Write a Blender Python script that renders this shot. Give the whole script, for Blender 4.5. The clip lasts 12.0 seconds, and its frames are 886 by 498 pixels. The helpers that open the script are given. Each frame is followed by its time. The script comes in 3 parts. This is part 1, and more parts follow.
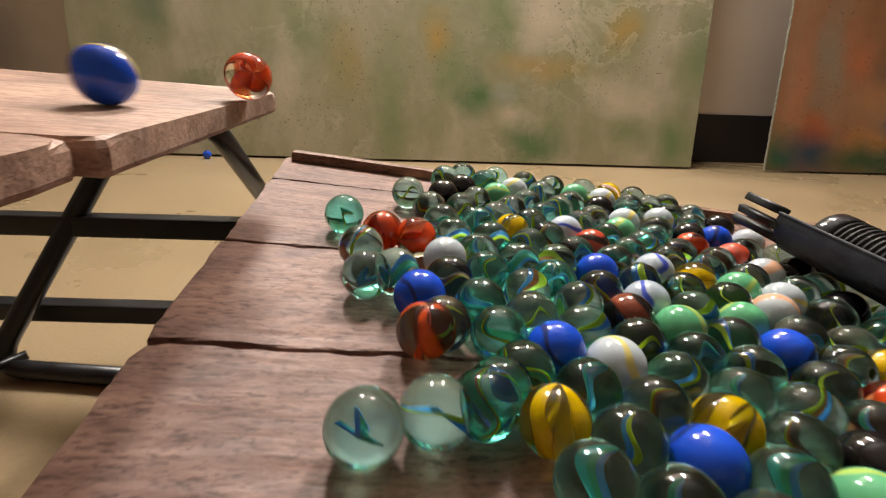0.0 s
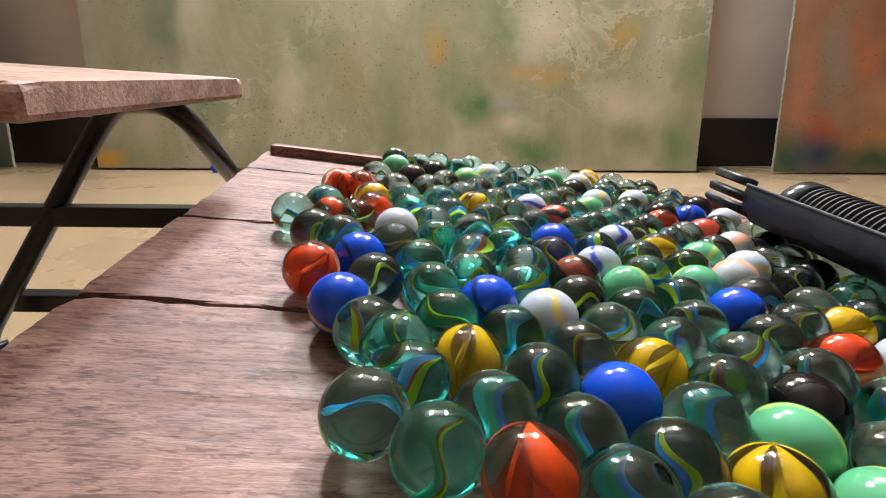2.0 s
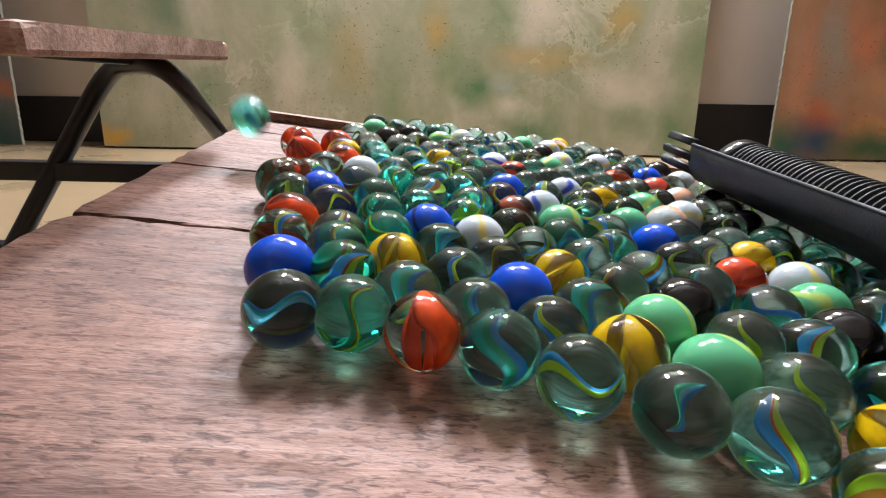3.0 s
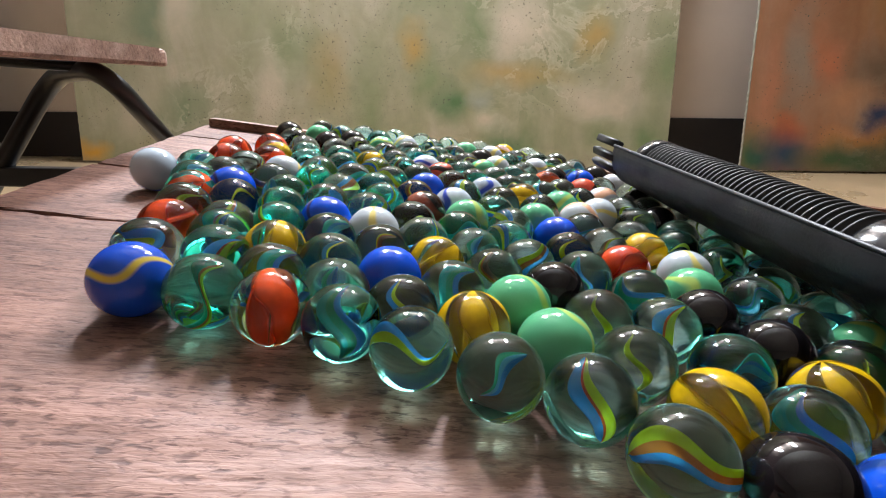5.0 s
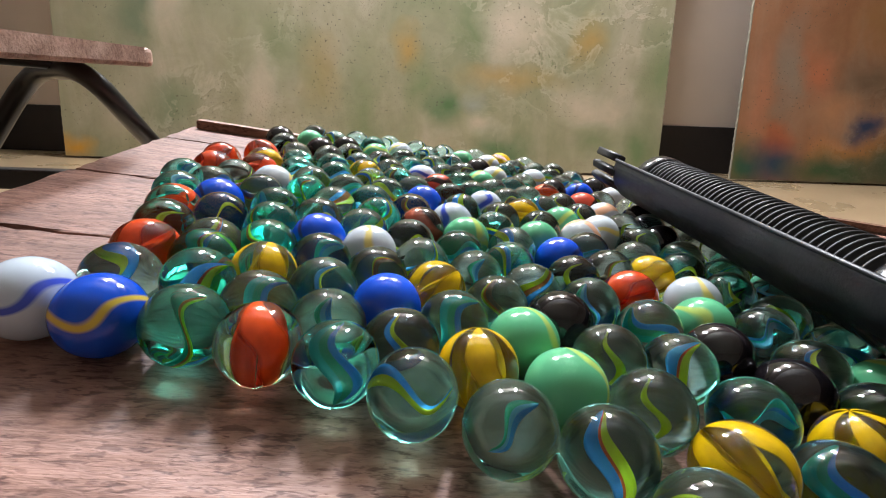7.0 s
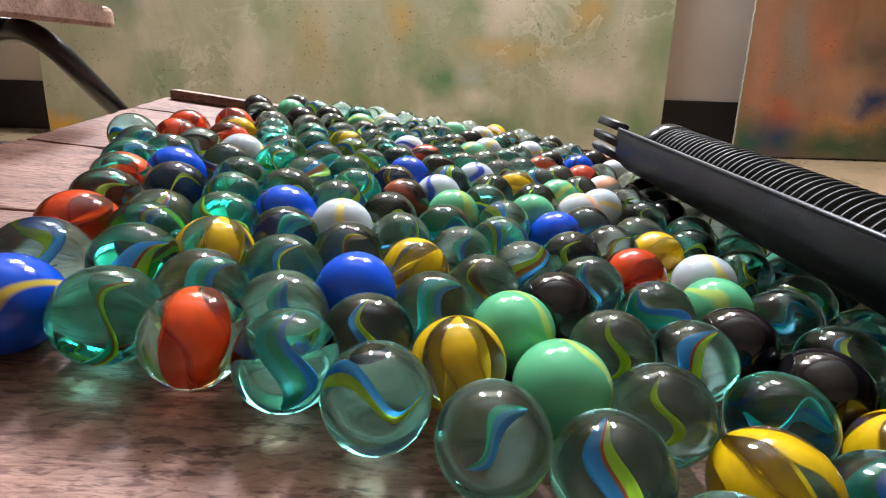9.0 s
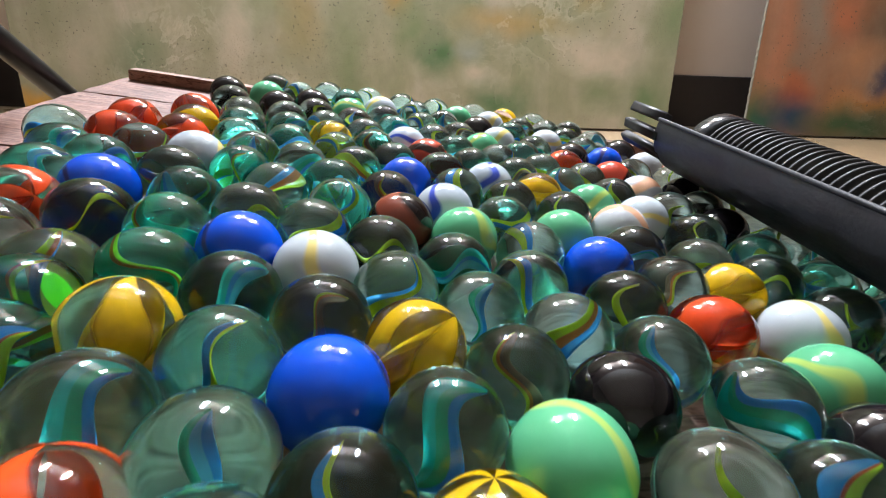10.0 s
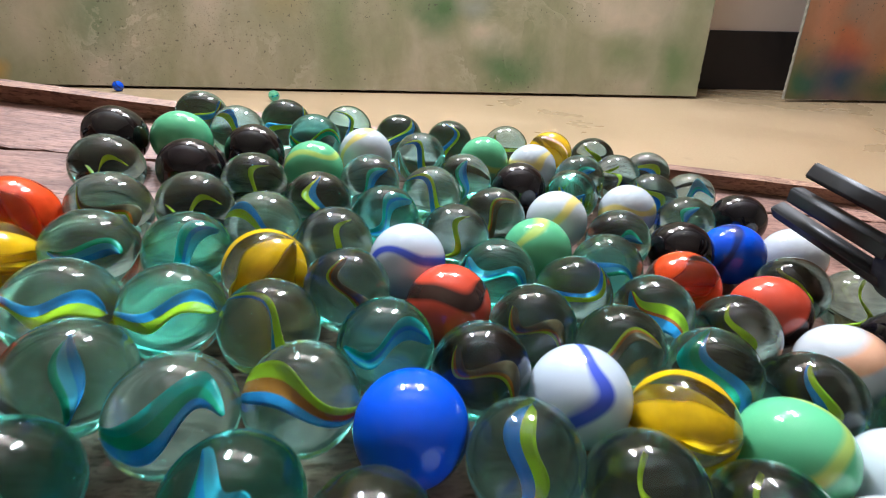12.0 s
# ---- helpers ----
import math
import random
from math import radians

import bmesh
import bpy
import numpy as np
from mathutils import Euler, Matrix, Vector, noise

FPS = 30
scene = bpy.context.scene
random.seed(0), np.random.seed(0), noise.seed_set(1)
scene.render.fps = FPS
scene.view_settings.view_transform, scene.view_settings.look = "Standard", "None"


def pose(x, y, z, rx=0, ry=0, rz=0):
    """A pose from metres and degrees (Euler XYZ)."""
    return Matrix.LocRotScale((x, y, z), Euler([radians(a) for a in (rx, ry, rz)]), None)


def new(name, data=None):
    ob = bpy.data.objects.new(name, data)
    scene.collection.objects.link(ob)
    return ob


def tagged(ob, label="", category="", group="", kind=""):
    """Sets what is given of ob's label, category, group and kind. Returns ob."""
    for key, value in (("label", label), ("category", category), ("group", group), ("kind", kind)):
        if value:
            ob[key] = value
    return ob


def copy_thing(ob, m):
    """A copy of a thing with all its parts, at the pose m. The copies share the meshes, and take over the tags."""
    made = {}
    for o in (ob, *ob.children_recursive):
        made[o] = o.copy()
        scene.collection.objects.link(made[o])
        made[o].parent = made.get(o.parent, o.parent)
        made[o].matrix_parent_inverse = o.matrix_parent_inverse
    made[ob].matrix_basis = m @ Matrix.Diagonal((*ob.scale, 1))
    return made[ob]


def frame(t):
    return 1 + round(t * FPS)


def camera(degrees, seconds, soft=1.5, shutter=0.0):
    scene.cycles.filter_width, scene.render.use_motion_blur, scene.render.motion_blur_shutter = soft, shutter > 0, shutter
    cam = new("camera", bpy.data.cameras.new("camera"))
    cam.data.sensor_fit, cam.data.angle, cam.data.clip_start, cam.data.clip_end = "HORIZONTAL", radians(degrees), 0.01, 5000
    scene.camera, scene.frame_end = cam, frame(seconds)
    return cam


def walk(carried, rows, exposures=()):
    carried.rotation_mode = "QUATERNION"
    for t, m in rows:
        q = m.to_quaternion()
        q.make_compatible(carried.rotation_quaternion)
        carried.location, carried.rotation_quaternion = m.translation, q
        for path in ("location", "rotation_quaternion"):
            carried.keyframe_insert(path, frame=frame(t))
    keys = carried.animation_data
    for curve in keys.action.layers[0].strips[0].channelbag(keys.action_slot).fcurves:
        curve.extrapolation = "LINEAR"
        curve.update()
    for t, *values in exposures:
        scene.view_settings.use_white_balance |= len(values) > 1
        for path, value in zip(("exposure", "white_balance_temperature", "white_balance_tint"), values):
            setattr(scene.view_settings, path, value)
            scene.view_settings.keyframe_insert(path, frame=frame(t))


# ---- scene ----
# ---- camera ----
cam = camera(87.5, 12.0, soft=1.0, shutter=0.2)
METRES, EYE, TILT, LEAN, TURN = 0.36, 0.16, -5.0, 0.0, 0.0
ROWS = [
    (0.0, 0.0, 0.0, 0.0, 0.39, -14.7, -1.49),
    (0.5, 0.0103, 0.1053, 0.0032, 0.52, -12.53, -0.53),
    (1.0, 0.0335, 0.105, -0.0199, 0.67, -12.8, -0.4),
    (1.5, 0.0616, 0.0345, -0.0447, 1.27, -13.44, -0.66),
    (2.0, 0.0698, -0.0096, -0.048, 2.04, -12.63, -0.2),
    (2.5, 0.0871, -0.0442, -0.0655, 2.8, -13.39, -1.35),
    (3.0, 0.1274, -0.0706, -0.0876, 2.93, -13.9, -0.86),
    (3.5, 0.1582, -0.0771, -0.0912, 3.1, -12.59, -0.53),
    (5.5, 0.2327, -0.0823, -0.109, 1.68, -11.89, -0.91),
    (6.0, 0.2429, -0.0784, -0.1066, 1.43, -11.89, -1.18),
    (6.5, 0.2275, -0.0641, -0.1022, 1.17, -12.09, -1.51),
    (7.0, 0.2073, -0.057, -0.0924, 0.94, -11.84, -1.9),
    (7.5, 0.218, -0.0705, -0.0909, 0.8, -11.95, -1.82),
    (9.5, 0.2193, 0.0313, -0.1029, 0.58, -15.69, -1.69),
    (10.0, 0.2095, 0.0888, -0.0878, 0.27, -17.27, -1.61),
    (10.5, 0.2004, 0.1522, -0.0621, -0.0, -19.44, -1.47),
    (11.0, 0.1915, 0.2288, -0.0349, 0.01, -21.28, -1.29),
    (11.5, 0.1875, 0.2888, -0.0225, 0.15, -22.57, -0.97),
    (12.0, 0.1861, 0.3574, -0.0152, 0.03, -22.88, -1.0),
]
walk(cam, [(t, pose(0, 0, EYE, TILT, LEAN, TURN) @ pose(METRES * x, METRES * y, METRES * z, 90 + pitch, roll, yaw)) for t, x, y, z, yaw, pitch, roll in ROWS],
     [(0.0, -0.58, 7700, 11), (0.5, -0.46, 7400, 11), (1.0, -0.34, 6900, 11), (1.5, -0.22, 6750, 11), (3.5, -0.10, 6350, 10), (7.5, -0.1, 6450, 10), (9.5, 0.02, 6350, 11), (11.0, -0.05, 6150, 10), (12.0, -0.03, 6200, 11)])

# ---- light ----
world = bpy.data.worlds.new("room_world")
scene.world = world
world.use_nodes = True
world.node_tree.nodes["Background"].inputs["Color"].default_value = (0.9, 0.86, 0.8, 1)
world.node_tree.nodes["Background"].inputs["Strength"].default_value = 0.02

LAMPS = [(-0.24, 0.965), (0.33, 0.965)]
LAMP_HEIGHT, LAMP_POWER, FILL_UP = 1.06, 23.0, 38.0


# ---- materials ----
def material(name, rough=0.5, metal=0.0, color=(0.5, 0.5, 0.5), spec=0.5):
    m = bpy.data.materials.new(name)
    m.use_nodes = True
    b = m.node_tree.nodes["Principled BSDF"]
    b.inputs["Base Color"].default_value = (*color, 1)
    b.inputs["Roughness"].default_value = rough
    b.inputs["Metallic"].default_value = metal
    b.inputs["Specular IOR Level"].default_value = spec
    return m, m.node_tree.nodes, m.node_tree.links, b


def node(nodes, kind, **values):
    n = nodes.new(kind)
    for key, value in values.items():
        n.inputs[key.replace("_", " ")].default_value = value
    return n


def coords(nodes, links, scale=(1, 1, 1), source="Object", location=(0, 0, 0), rotation=(0, 0, 0)):
    tc = nodes.new("ShaderNodeTexCoord")
    mp = nodes.new("ShaderNodeMapping")
    mp.inputs["Scale"].default_value = scale
    mp.inputs["Location"].default_value = location
    mp.inputs["Rotation"].default_value = rotation
    links.new(tc.outputs[source], mp.inputs["Vector"])
    return mp.outputs["Vector"]


def noise_tex(nodes, links, vector, scale, detail=4.0, rough=0.55, distortion=0.0):
    n = node(nodes, "ShaderNodeTexNoise", Scale=scale, Detail=detail, Roughness=rough, Distortion=distortion)
    links.new(vector, n.inputs["Vector"])
    return n.outputs["Fac"]


def ramp(nodes, links, fac, stops):
    r = nodes.new("ShaderNodeValToRGB")
    e = r.color_ramp.elements
    while len(e) < len(stops):
        e.new(0.5)
    for el, (p, c) in zip(e, stops):
        el.position, el.color = p, (*c, 1)
    links.new(fac, r.inputs["Fac"])
    return r.outputs["Color"]


def mix(nodes, links, fac, a, b, blend="MIX"):
    m = nodes.new("ShaderNodeMix")
    m.data_type, m.blend_type = "RGBA", blend
    for value, socket in ((fac, m.inputs[0]), (a, m.inputs[6]), (b, m.inputs[7])):
        if isinstance(value, (int, float)):
            socket.default_value = value
        elif isinstance(value, tuple):
            socket.default_value = (*value, 1)
        else:
            links.new(value, socket)
    return m.outputs[2]


def math_node(nodes, links, op, a, b=0.0, clamp=False):
    m = nodes.new("ShaderNodeMath")
    m.operation, m.use_clamp = op, clamp
    for value, socket in ((a, m.inputs[0]), (b, m.inputs[1])):
        if isinstance(value, (int, float)):
            socket.default_value = value
        else:
            links.new(value, socket)
    return m.outputs[0]


def bump(nodes, links, shader, height, strength, distance):
    b = node(nodes, "ShaderNodeBump", Strength=strength, Distance=distance)
    links.new(height, b.inputs["Height"])
    links.new(b.outputs["Normal"], shader.inputs["Normal"])


def wood_material(name, tones, grain=(9, 90, 90), seed=0.0, pore_depth=0.95):
    """Weathered hardwood, its grain along local x, with pores, streaks and rubbed patches."""
    m, n, l, b = material(name, 0.6, spec=0.42)
    info = n.new("ShaderNodeObjectInfo")
    shift = math_node(n, l, "MULTIPLY", info.outputs["Random"], 3.0)
    tc = n.new("ShaderNodeTexCoord")
    add = n.new("ShaderNodeVectorMath")
    add.operation = "ADD"
    comb = n.new("ShaderNodeCombineXYZ")
    l.new(shift, comb.inputs["X"])
    l.new(shift, comb.inputs["Z"])
    l.new(tc.outputs["Object"], add.inputs[0])
    l.new(comb.outputs["Vector"], add.inputs[1])

    def stretched(sx, sy, sz):
        mp = n.new("ShaderNodeMapping")
        mp.inputs["Scale"].default_value = (sx, sy, sz)
        mp.inputs["Location"].default_value = (seed, seed * 0.7, 0)
        l.new(add.outputs["Vector"], mp.inputs["Vector"])
        return mp.outputs["Vector"]

    broad = noise_tex(n, l, stretched(9, 26, 26), 1.0, 5, 0.6, 1.6)
    fine = noise_tex(n, l, stretched(*[g * 4 for g in grain]), 1.0, 4, 0.7)
    pores = noise_tex(n, l, stretched(230, 800, 800), 1.0, 2, 0.6, 0.5)
    cloud = noise_tex(n, l, stretched(14, 20, 20), 1.0, 5, 0.65)
    col = ramp(n, l, broad, [(0.25, tones[0]), (0.5, tones[1]), (0.78, tones[2])])
    streak = ramp(n, l, fine, [(0.3, (0.5, 0.46, 0.43)), (0.56, (1, 1, 1)), (0.8, (1.14, 1.1, 1.08))])
    col = mix(n, l, 0.55, col, streak, "MULTIPLY")
    pore = ramp(n, l, pores, [(0.36, (0.34, 0.24, 0.20)), (0.47, (1, 1, 1))])
    patch = noise_tex(n, l, stretched(24, 60, 60), 1.0, 3, 0.6, 0.8)
    where = ramp(n, l, patch, [(0.36, (0.4, 0.4, 0.4)), (0.60, (pore_depth,) * 3)])
    col = mix(n, l, where, col, pore, "MULTIPLY")
    ticks = ramp(n, l, noise_tex(n, l, stretched(420, 1700, 1700), 1.0, 2, 0.6, 0.6), [(0.34, (0.48, 0.38, 0.34)), (0.46, (1, 1, 1))])
    col = mix(n, l, math_node(n, l, "MULTIPLY", where, 0.8), col, ticks, "MULTIPLY")
    figure = noise_tex(n, l, stretched(16, 48, 48), 1.0, 2, 0.5, 2.6)
    rings = math_node(n, l, "SINE", math_node(n, l, "MULTIPLY", figure, 46.0))
    col = mix(n, l, 0.5, col, ramp(n, l, math_node(n, l, "MULTIPLY_ADD", rings, 0.5), [(0.0, (0.78, 0.72, 0.70)), (0.55, (1.06, 1.05, 1.05))]), "MULTIPLY")
    worn = ramp(n, l, cloud, [(0.34, (0.58, 0.54, 0.51)), (0.66, (1.38, 1.35, 1.33))])
    col = mix(n, l, 0.8, col, worn, "MULTIPLY")
    l.new(col, b.inputs["Base Color"])
    l.new(ramp(n, l, fine, [(0.3, (0.72, 0.72, 0.72)), (0.75, (0.42, 0.42, 0.42))]), b.inputs["Roughness"])
    h = math_node(n, l, "ADD", math_node(n, l, "MULTIPLY", pores, 0.6), fine)
    bump(n, l, b, h, 0.5, 0.0006)
    return m


def plaster_material(name, color):
    m, n, l, b = material(name, 0.85, spec=0.2)
    v = coords(n, l)
    big = noise_tex(n, l, v, 2.2, 4, 0.6)
    col = ramp(n, l, big, [(0.3, tuple(c * 0.9 for c in color)), (0.7, tuple(min(1, c * 1.06) for c in color))])
    l.new(col, b.inputs["Base Color"])
    bump(n, l, b, noise_tex(n, l, v, 160, 3), 0.15, 0.001)
    return m


def floor_material():
    m, n, l, b = material("vinyl_floor", 0.34, spec=0.5)
    v = coords(n, l)
    big = noise_tex(n, l, v, 3.5, 5, 0.6, 0.4)
    speck = noise_tex(n, l, v, 420, 2, 0.5)
    col = ramp(n, l, big, [(0.25, (0.275, 0.195, 0.108)), (0.55, (0.33, 0.236, 0.137)), (0.8, (0.38, 0.28, 0.17))])
    col = mix(n, l, 0.5, col, ramp(n, l, speck, [(0.35, (0.86, 0.84, 0.8)), (0.6, (1.03, 1.03, 1.03))]), "MULTIPLY")
    dirt = noise_tex(n, l, v, 38, 3, 0.6)
    col = mix(n, l, 0.6, col, ramp(n, l, dirt, [(0.2, (0.6, 0.55, 0.5)), (0.33, (1, 1, 1))]), "MULTIPLY")
    l.new(col, b.inputs["Base Color"])
    l.new(ramp(n, l, big, [(0.3, (0.22, 0.22, 0.22)), (0.7, (0.42, 0.42, 0.42))]), b.inputs["Roughness"])
    bump(n, l, b, noise_tex(n, l, v, 60, 3), 0.06, 0.001)
    return m


def paint_material(name, ground, daubs, more=(), speckle=True, torn_paint=1.0):
    """Washes of thin paint: soft daubs (x, z, half width, half height, colour, strength) on a ground, edges torn by noise."""
    m, n, l, b = material(name, 0.7, spec=0.25)
    v = coords(n, l)
    warp = n.new("ShaderNodeTexNoise")
    warp.inputs["Scale"].default_value, warp.inputs["Detail"].default_value = 9.0, 5.0
    l.new(v, warp.inputs["Vector"])
    sub = n.new("ShaderNodeVectorMath")
    sub.operation = "MULTIPLY_ADD"
    l.new(warp.outputs["Color"], sub.inputs[0])
    sub.inputs[1].default_value = (0.11, 0.11, 0.11)
    sub.inputs[2].default_value = (-0.055, -0.055, -0.055)
    move = n.new("ShaderNodeVectorMath")
    move.operation = "ADD"
    l.new(v, move.inputs[0])
    l.new(sub.outputs["Vector"], move.inputs[1])
    wash = noise_tex(n, l, coords(n, l, (7, 7, 3.2)), 1.0, 5, 0.6, 0.5)
    col = ramp(n, l, wash, [(0.28, ground[0]), (0.5, ground[1]), (0.72, ground[2])])
    ragged = noise_tex(n, l, coords(n, l, (14, 14, 40)), 1.0, 6, 0.7, 0.4)
    for x, z, w, h, tint, strength in list(daubs) + list(more):
        mp = n.new("ShaderNodeMapping")
        mp.inputs["Location"].default_value = (-x / w, 0, -z / h)
        mp.inputs["Scale"].default_value = (1 / w, 0.0, 1 / h)
        l.new(move.outputs["Vector"], mp.inputs["Vector"])
        length = n.new("ShaderNodeVectorMath")
        length.operation = "LENGTH"
        l.new(mp.outputs["Vector"], length.inputs[0])
        fade = ramp(n, l, length.outputs["Value"], [(0.12, (strength, strength, strength)), (1.0, (0, 0, 0))])
        rim = ramp(n, l, math_node(n, l, "ADD", length.outputs["Value"], math_node(n, l, "MULTIPLY", ragged, 0.6)), [(0.78, (1, 1, 1)), (0.84, (0.0, 0.0, 0.0))]) if tint == (0.60, 0.51, 0.39) else None
        if rim:
            fade = math_node(n, l, "MAXIMUM", math_node(n, l, "MULTIPLY", rim, 0.6 * strength), fade)
        col = mix(n, l, fade, col, tint)
    if speckle:
        dots = noise_tex(n, l, v, 190, 2, 0.5)
        where = noise_tex(n, l, v, 6, 2, 0.5)
        mask = math_node(n, l, "MULTIPLY", math_node(n, l, "GREATER_THAN", dots, 0.67), math_node(n, l, "GREATER_THAN", where, 0.5))
        col = mix(n, l, math_node(n, l, "MULTIPLY", mask, 0.75), col, (0.11, 0.10, 0.07))
        grit = math_node(n, l, "GREATER_THAN", noise_tex(n, l, v, 520, 2, 0.5), 0.64)
        bare = ramp(n, l, noise_tex(n, l, v, 5.0, 3, 0.6), [(0.50, (0, 0, 0)), (0.62, (0.5, 0.5, 0.5))])
        col = mix(n, l, math_node(n, l, "MULTIPLY", grit, bare), col, (0.20, 0.17, 0.11))
        torn = noise_tex(n, l, coords(n, l, (8, 8, 9), location=(3.1, 0, 1.7)), 1.0, 9, 0.66, 0.5)
        held = ramp(n, l, noise_tex(n, l, coords(n, l, location=(7, 0, 2)), 3.2, 2, 0.5), [(0.50, (0, 0, 0)), (0.60, (torn_paint,) * 3)])
        flake = math_node(n, l, "MULTIPLY", ramp(n, l, torn, [(0.50, (0, 0, 0)), (0.512, (0.42, 0.42, 0.42)), (0.56, (0.1, 0.1, 0.1)), (0.66, (0, 0, 0))]), held)
        col = mix(n, l, flake, col, (0.66, 0.58, 0.44))
        shade = math_node(n, l, "MULTIPLY", ramp(n, l, torn, [(0.478, (0, 0, 0)), (0.497, (0.22, 0.22, 0.22)), (0.503, (0, 0, 0))]), held)
        col = mix(n, l, shade, col, (0.16, 0.17, 0.09))
        crust = noise_tex(n, l, v, 26, 6, 0.7, 1.2)
        col = mix(n, l, 0.35, col, ramp(n, l, crust, [(0.35, (0.85, 0.85, 0.82)), (0.62, (1.12, 1.1, 1.05))]), "MULTIPLY")
    l.new(col, b.inputs["Base Color"])
    bump(n, l, b, noise_tex(n, l, v, 45, 6, 0.65), 0.25, 0.002)
    return m


def black_material(name, color, rough, scratch=0.0):
    m, n, l, b = material(name, rough, color=color)
    v = coords(n, l, (1, 1, 1))
    dust = noise_tex(n, l, v, 90, 5, 0.65)
    l.new(ramp(n, l, dust, [(0.35, color), (0.75, tuple(c * 1.7 + 0.004 for c in color))]), b.inputs["Base Color"])
    l.new(ramp(n, l, dust, [(0.3, (rough * 0.8,) * 3), (0.7, (min(1, rough * 1.25),) * 3)]), b.inputs["Roughness"])
    if scratch:
        bump(n, l, b, noise_tex(n, l, v, 900, 3), scratch, 0.0003)
    return m


def glass_material(name, tint):
    m, n, l, b = material(name, 0.0, color=tint)
    b.inputs["Transmission Weight"].default_value = 1.0
    b.inputs["IOR"].default_value = 1.5
    return m


def petal_glass(name, tint, streak, petals, share, twist):
    """Clear marble glass with folded petals of coloured glass just under its skin, running from pole to pole along local x."""
    m, n, l, b = material(name, 0.02, color=tint)
    b.inputs["IOR"].default_value = 1.5
    tc = n.new("ShaderNodeTexCoord")
    sp = n.new("ShaderNodeSeparateXYZ")
    l.new(tc.outputs["Object"], sp.inputs[0])
    info = n.new("ShaderNodeObjectInfo")
    around = math_node(n, l, "MULTIPLY", math_node(n, l, "ARCTAN2", sp.outputs["Z"], sp.outputs["Y"]), petals / (2 * math.pi))
    wave = math_node(n, l, "MULTIPLY", noise_tex(n, l, tc.outputs["Object"], 80.0, 1, 0.5), 0.8)
    along_axis = math_node(n, l, "MULTIPLY", sp.outputs["X"], twist / 0.0086)
    phase = math_node(n, l, "ADD", math_node(n, l, "ADD", around, wave), math_node(n, l, "ADD", along_axis, info.outputs["Random"]))
    place = math_node(n, l, "FRACT", phase)
    thin = math_node(n, l, "MULTIPLY", noise_tex(n, l, tc.outputs["Object"], 210.0, 3, 0.6), 0.5)
    mask = ramp(n, l, place, [(0.0, (0, 0, 0)), (0.08, (1, 1, 1)), (share, (1, 1, 1)), (share + 0.06, (0, 0, 0))])
    coloured = math_node(n, l, "MULTIPLY", mask, 6.0, True)
    shade = ramp(n, l, place, [(0.0, tuple(c * 0.72 for c in streak)), (share * 0.6, streak), (share, tuple(c * 0.85 for c in streak))])
    l.new(mix(n, l, coloured, tint, shade), b.inputs["Base Color"])
    clear = math_node(n, l, "SUBTRACT", 1.0, math_node(n, l, "MULTIPLY", mask, 0.9))
    l.new(math_node(n, l, "ADD", clear, math_node(n, l, "MULTIPLY", thin, mask), True), b.inputs["Transmission Weight"])
    return m


def opaque_glass(name, base, streak, amount, size=62.0, dark=None):
    """Opaque marble glass with one or two bands of another colour folded into it."""
    m, n, l, b = material(name, 0.05, color=base, spec=0.5)
    info = n.new("ShaderNodeObjectInfo")
    tc = n.new("ShaderNodeTexCoord")
    sp = n.new("ShaderNodeSeparateXYZ")
    l.new(tc.outputs["Object"], sp.inputs[0])
    soft = noise_tex(n, l, tc.outputs["Object"], size, 0, 0.5, 0.3)
    phase = math_node(n, l, "MULTIPLY", info.outputs["Random"], 0.008)
    line = math_node(n, l, "ADD", sp.outputs["Z"], math_node(n, l, "MULTIPLY", math_node(n, l, "SUBTRACT", soft, 0.5), 0.014))
    line = math_node(n, l, "ABSOLUTE", math_node(n, l, "SUBTRACT", line, math_node(n, l, "SUBTRACT", phase, 0.004)))
    fade = ramp(n, l, math_node(n, l, "MULTIPLY", line, 1000.0 / 8.0), [(0.03 + amount, (1, 1, 1)), (0.12 + amount, (0, 0, 0))])
    col = ramp(n, l, soft, [(0.3, dark or tuple(c * 0.82 for c in base)), (0.65, base)])
    col = mix(n, l, fade, col, streak)
    l.new(col, b.inputs["Base Color"])
    b.inputs["Coat Weight"].default_value = 0.0
    b.inputs["Coat Roughness"].default_value = 0.03
    return m


WOOD = wood_material("weathered_wood", [(0.120, 0.060, 0.043), (0.250, 0.138, 0.104), (0.350, 0.215, 0.170)])
WOOD_PALE = wood_material("worn_pale_wood", [(0.30, 0.18, 0.13), (0.45, 0.29, 0.22), (0.58, 0.42, 0.34)], seed=2.3, pore_depth=0.45)
WOOD_STRIP = wood_material("strip_wood", [(0.18, 0.09, 0.055), (0.30, 0.17, 0.11), (0.44, 0.28, 0.19)], seed=5.1)
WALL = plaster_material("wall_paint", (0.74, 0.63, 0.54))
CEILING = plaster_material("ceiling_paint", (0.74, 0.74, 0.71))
# wall paint darkened for the unseen walls, to cut bounced light and reflections
WALL_UNSEEN = plaster_material("unseen_wall_paint", (0.44, 0.40, 0.36))
FLOOR = floor_material()
BASEBOARD = black_material("baseboard_vinyl", (0.018, 0.014, 0.013), 0.6)
STEEL = black_material("black_steel", (0.006, 0.006, 0.007), 0.34)
SHELL = black_material("black_shell_plastic", (0.006, 0.0065, 0.010), 0.45, 0.3)
RUBBER = black_material("black_rubber", (0.008, 0.008, 0.009), 0.5)
RIBBED = black_material("ribbed_plastic", (0.003, 0.003, 0.0038), 0.5)
GLOSS = black_material("glossy_black_plastic", (0.02, 0.02, 0.023), 0.12)
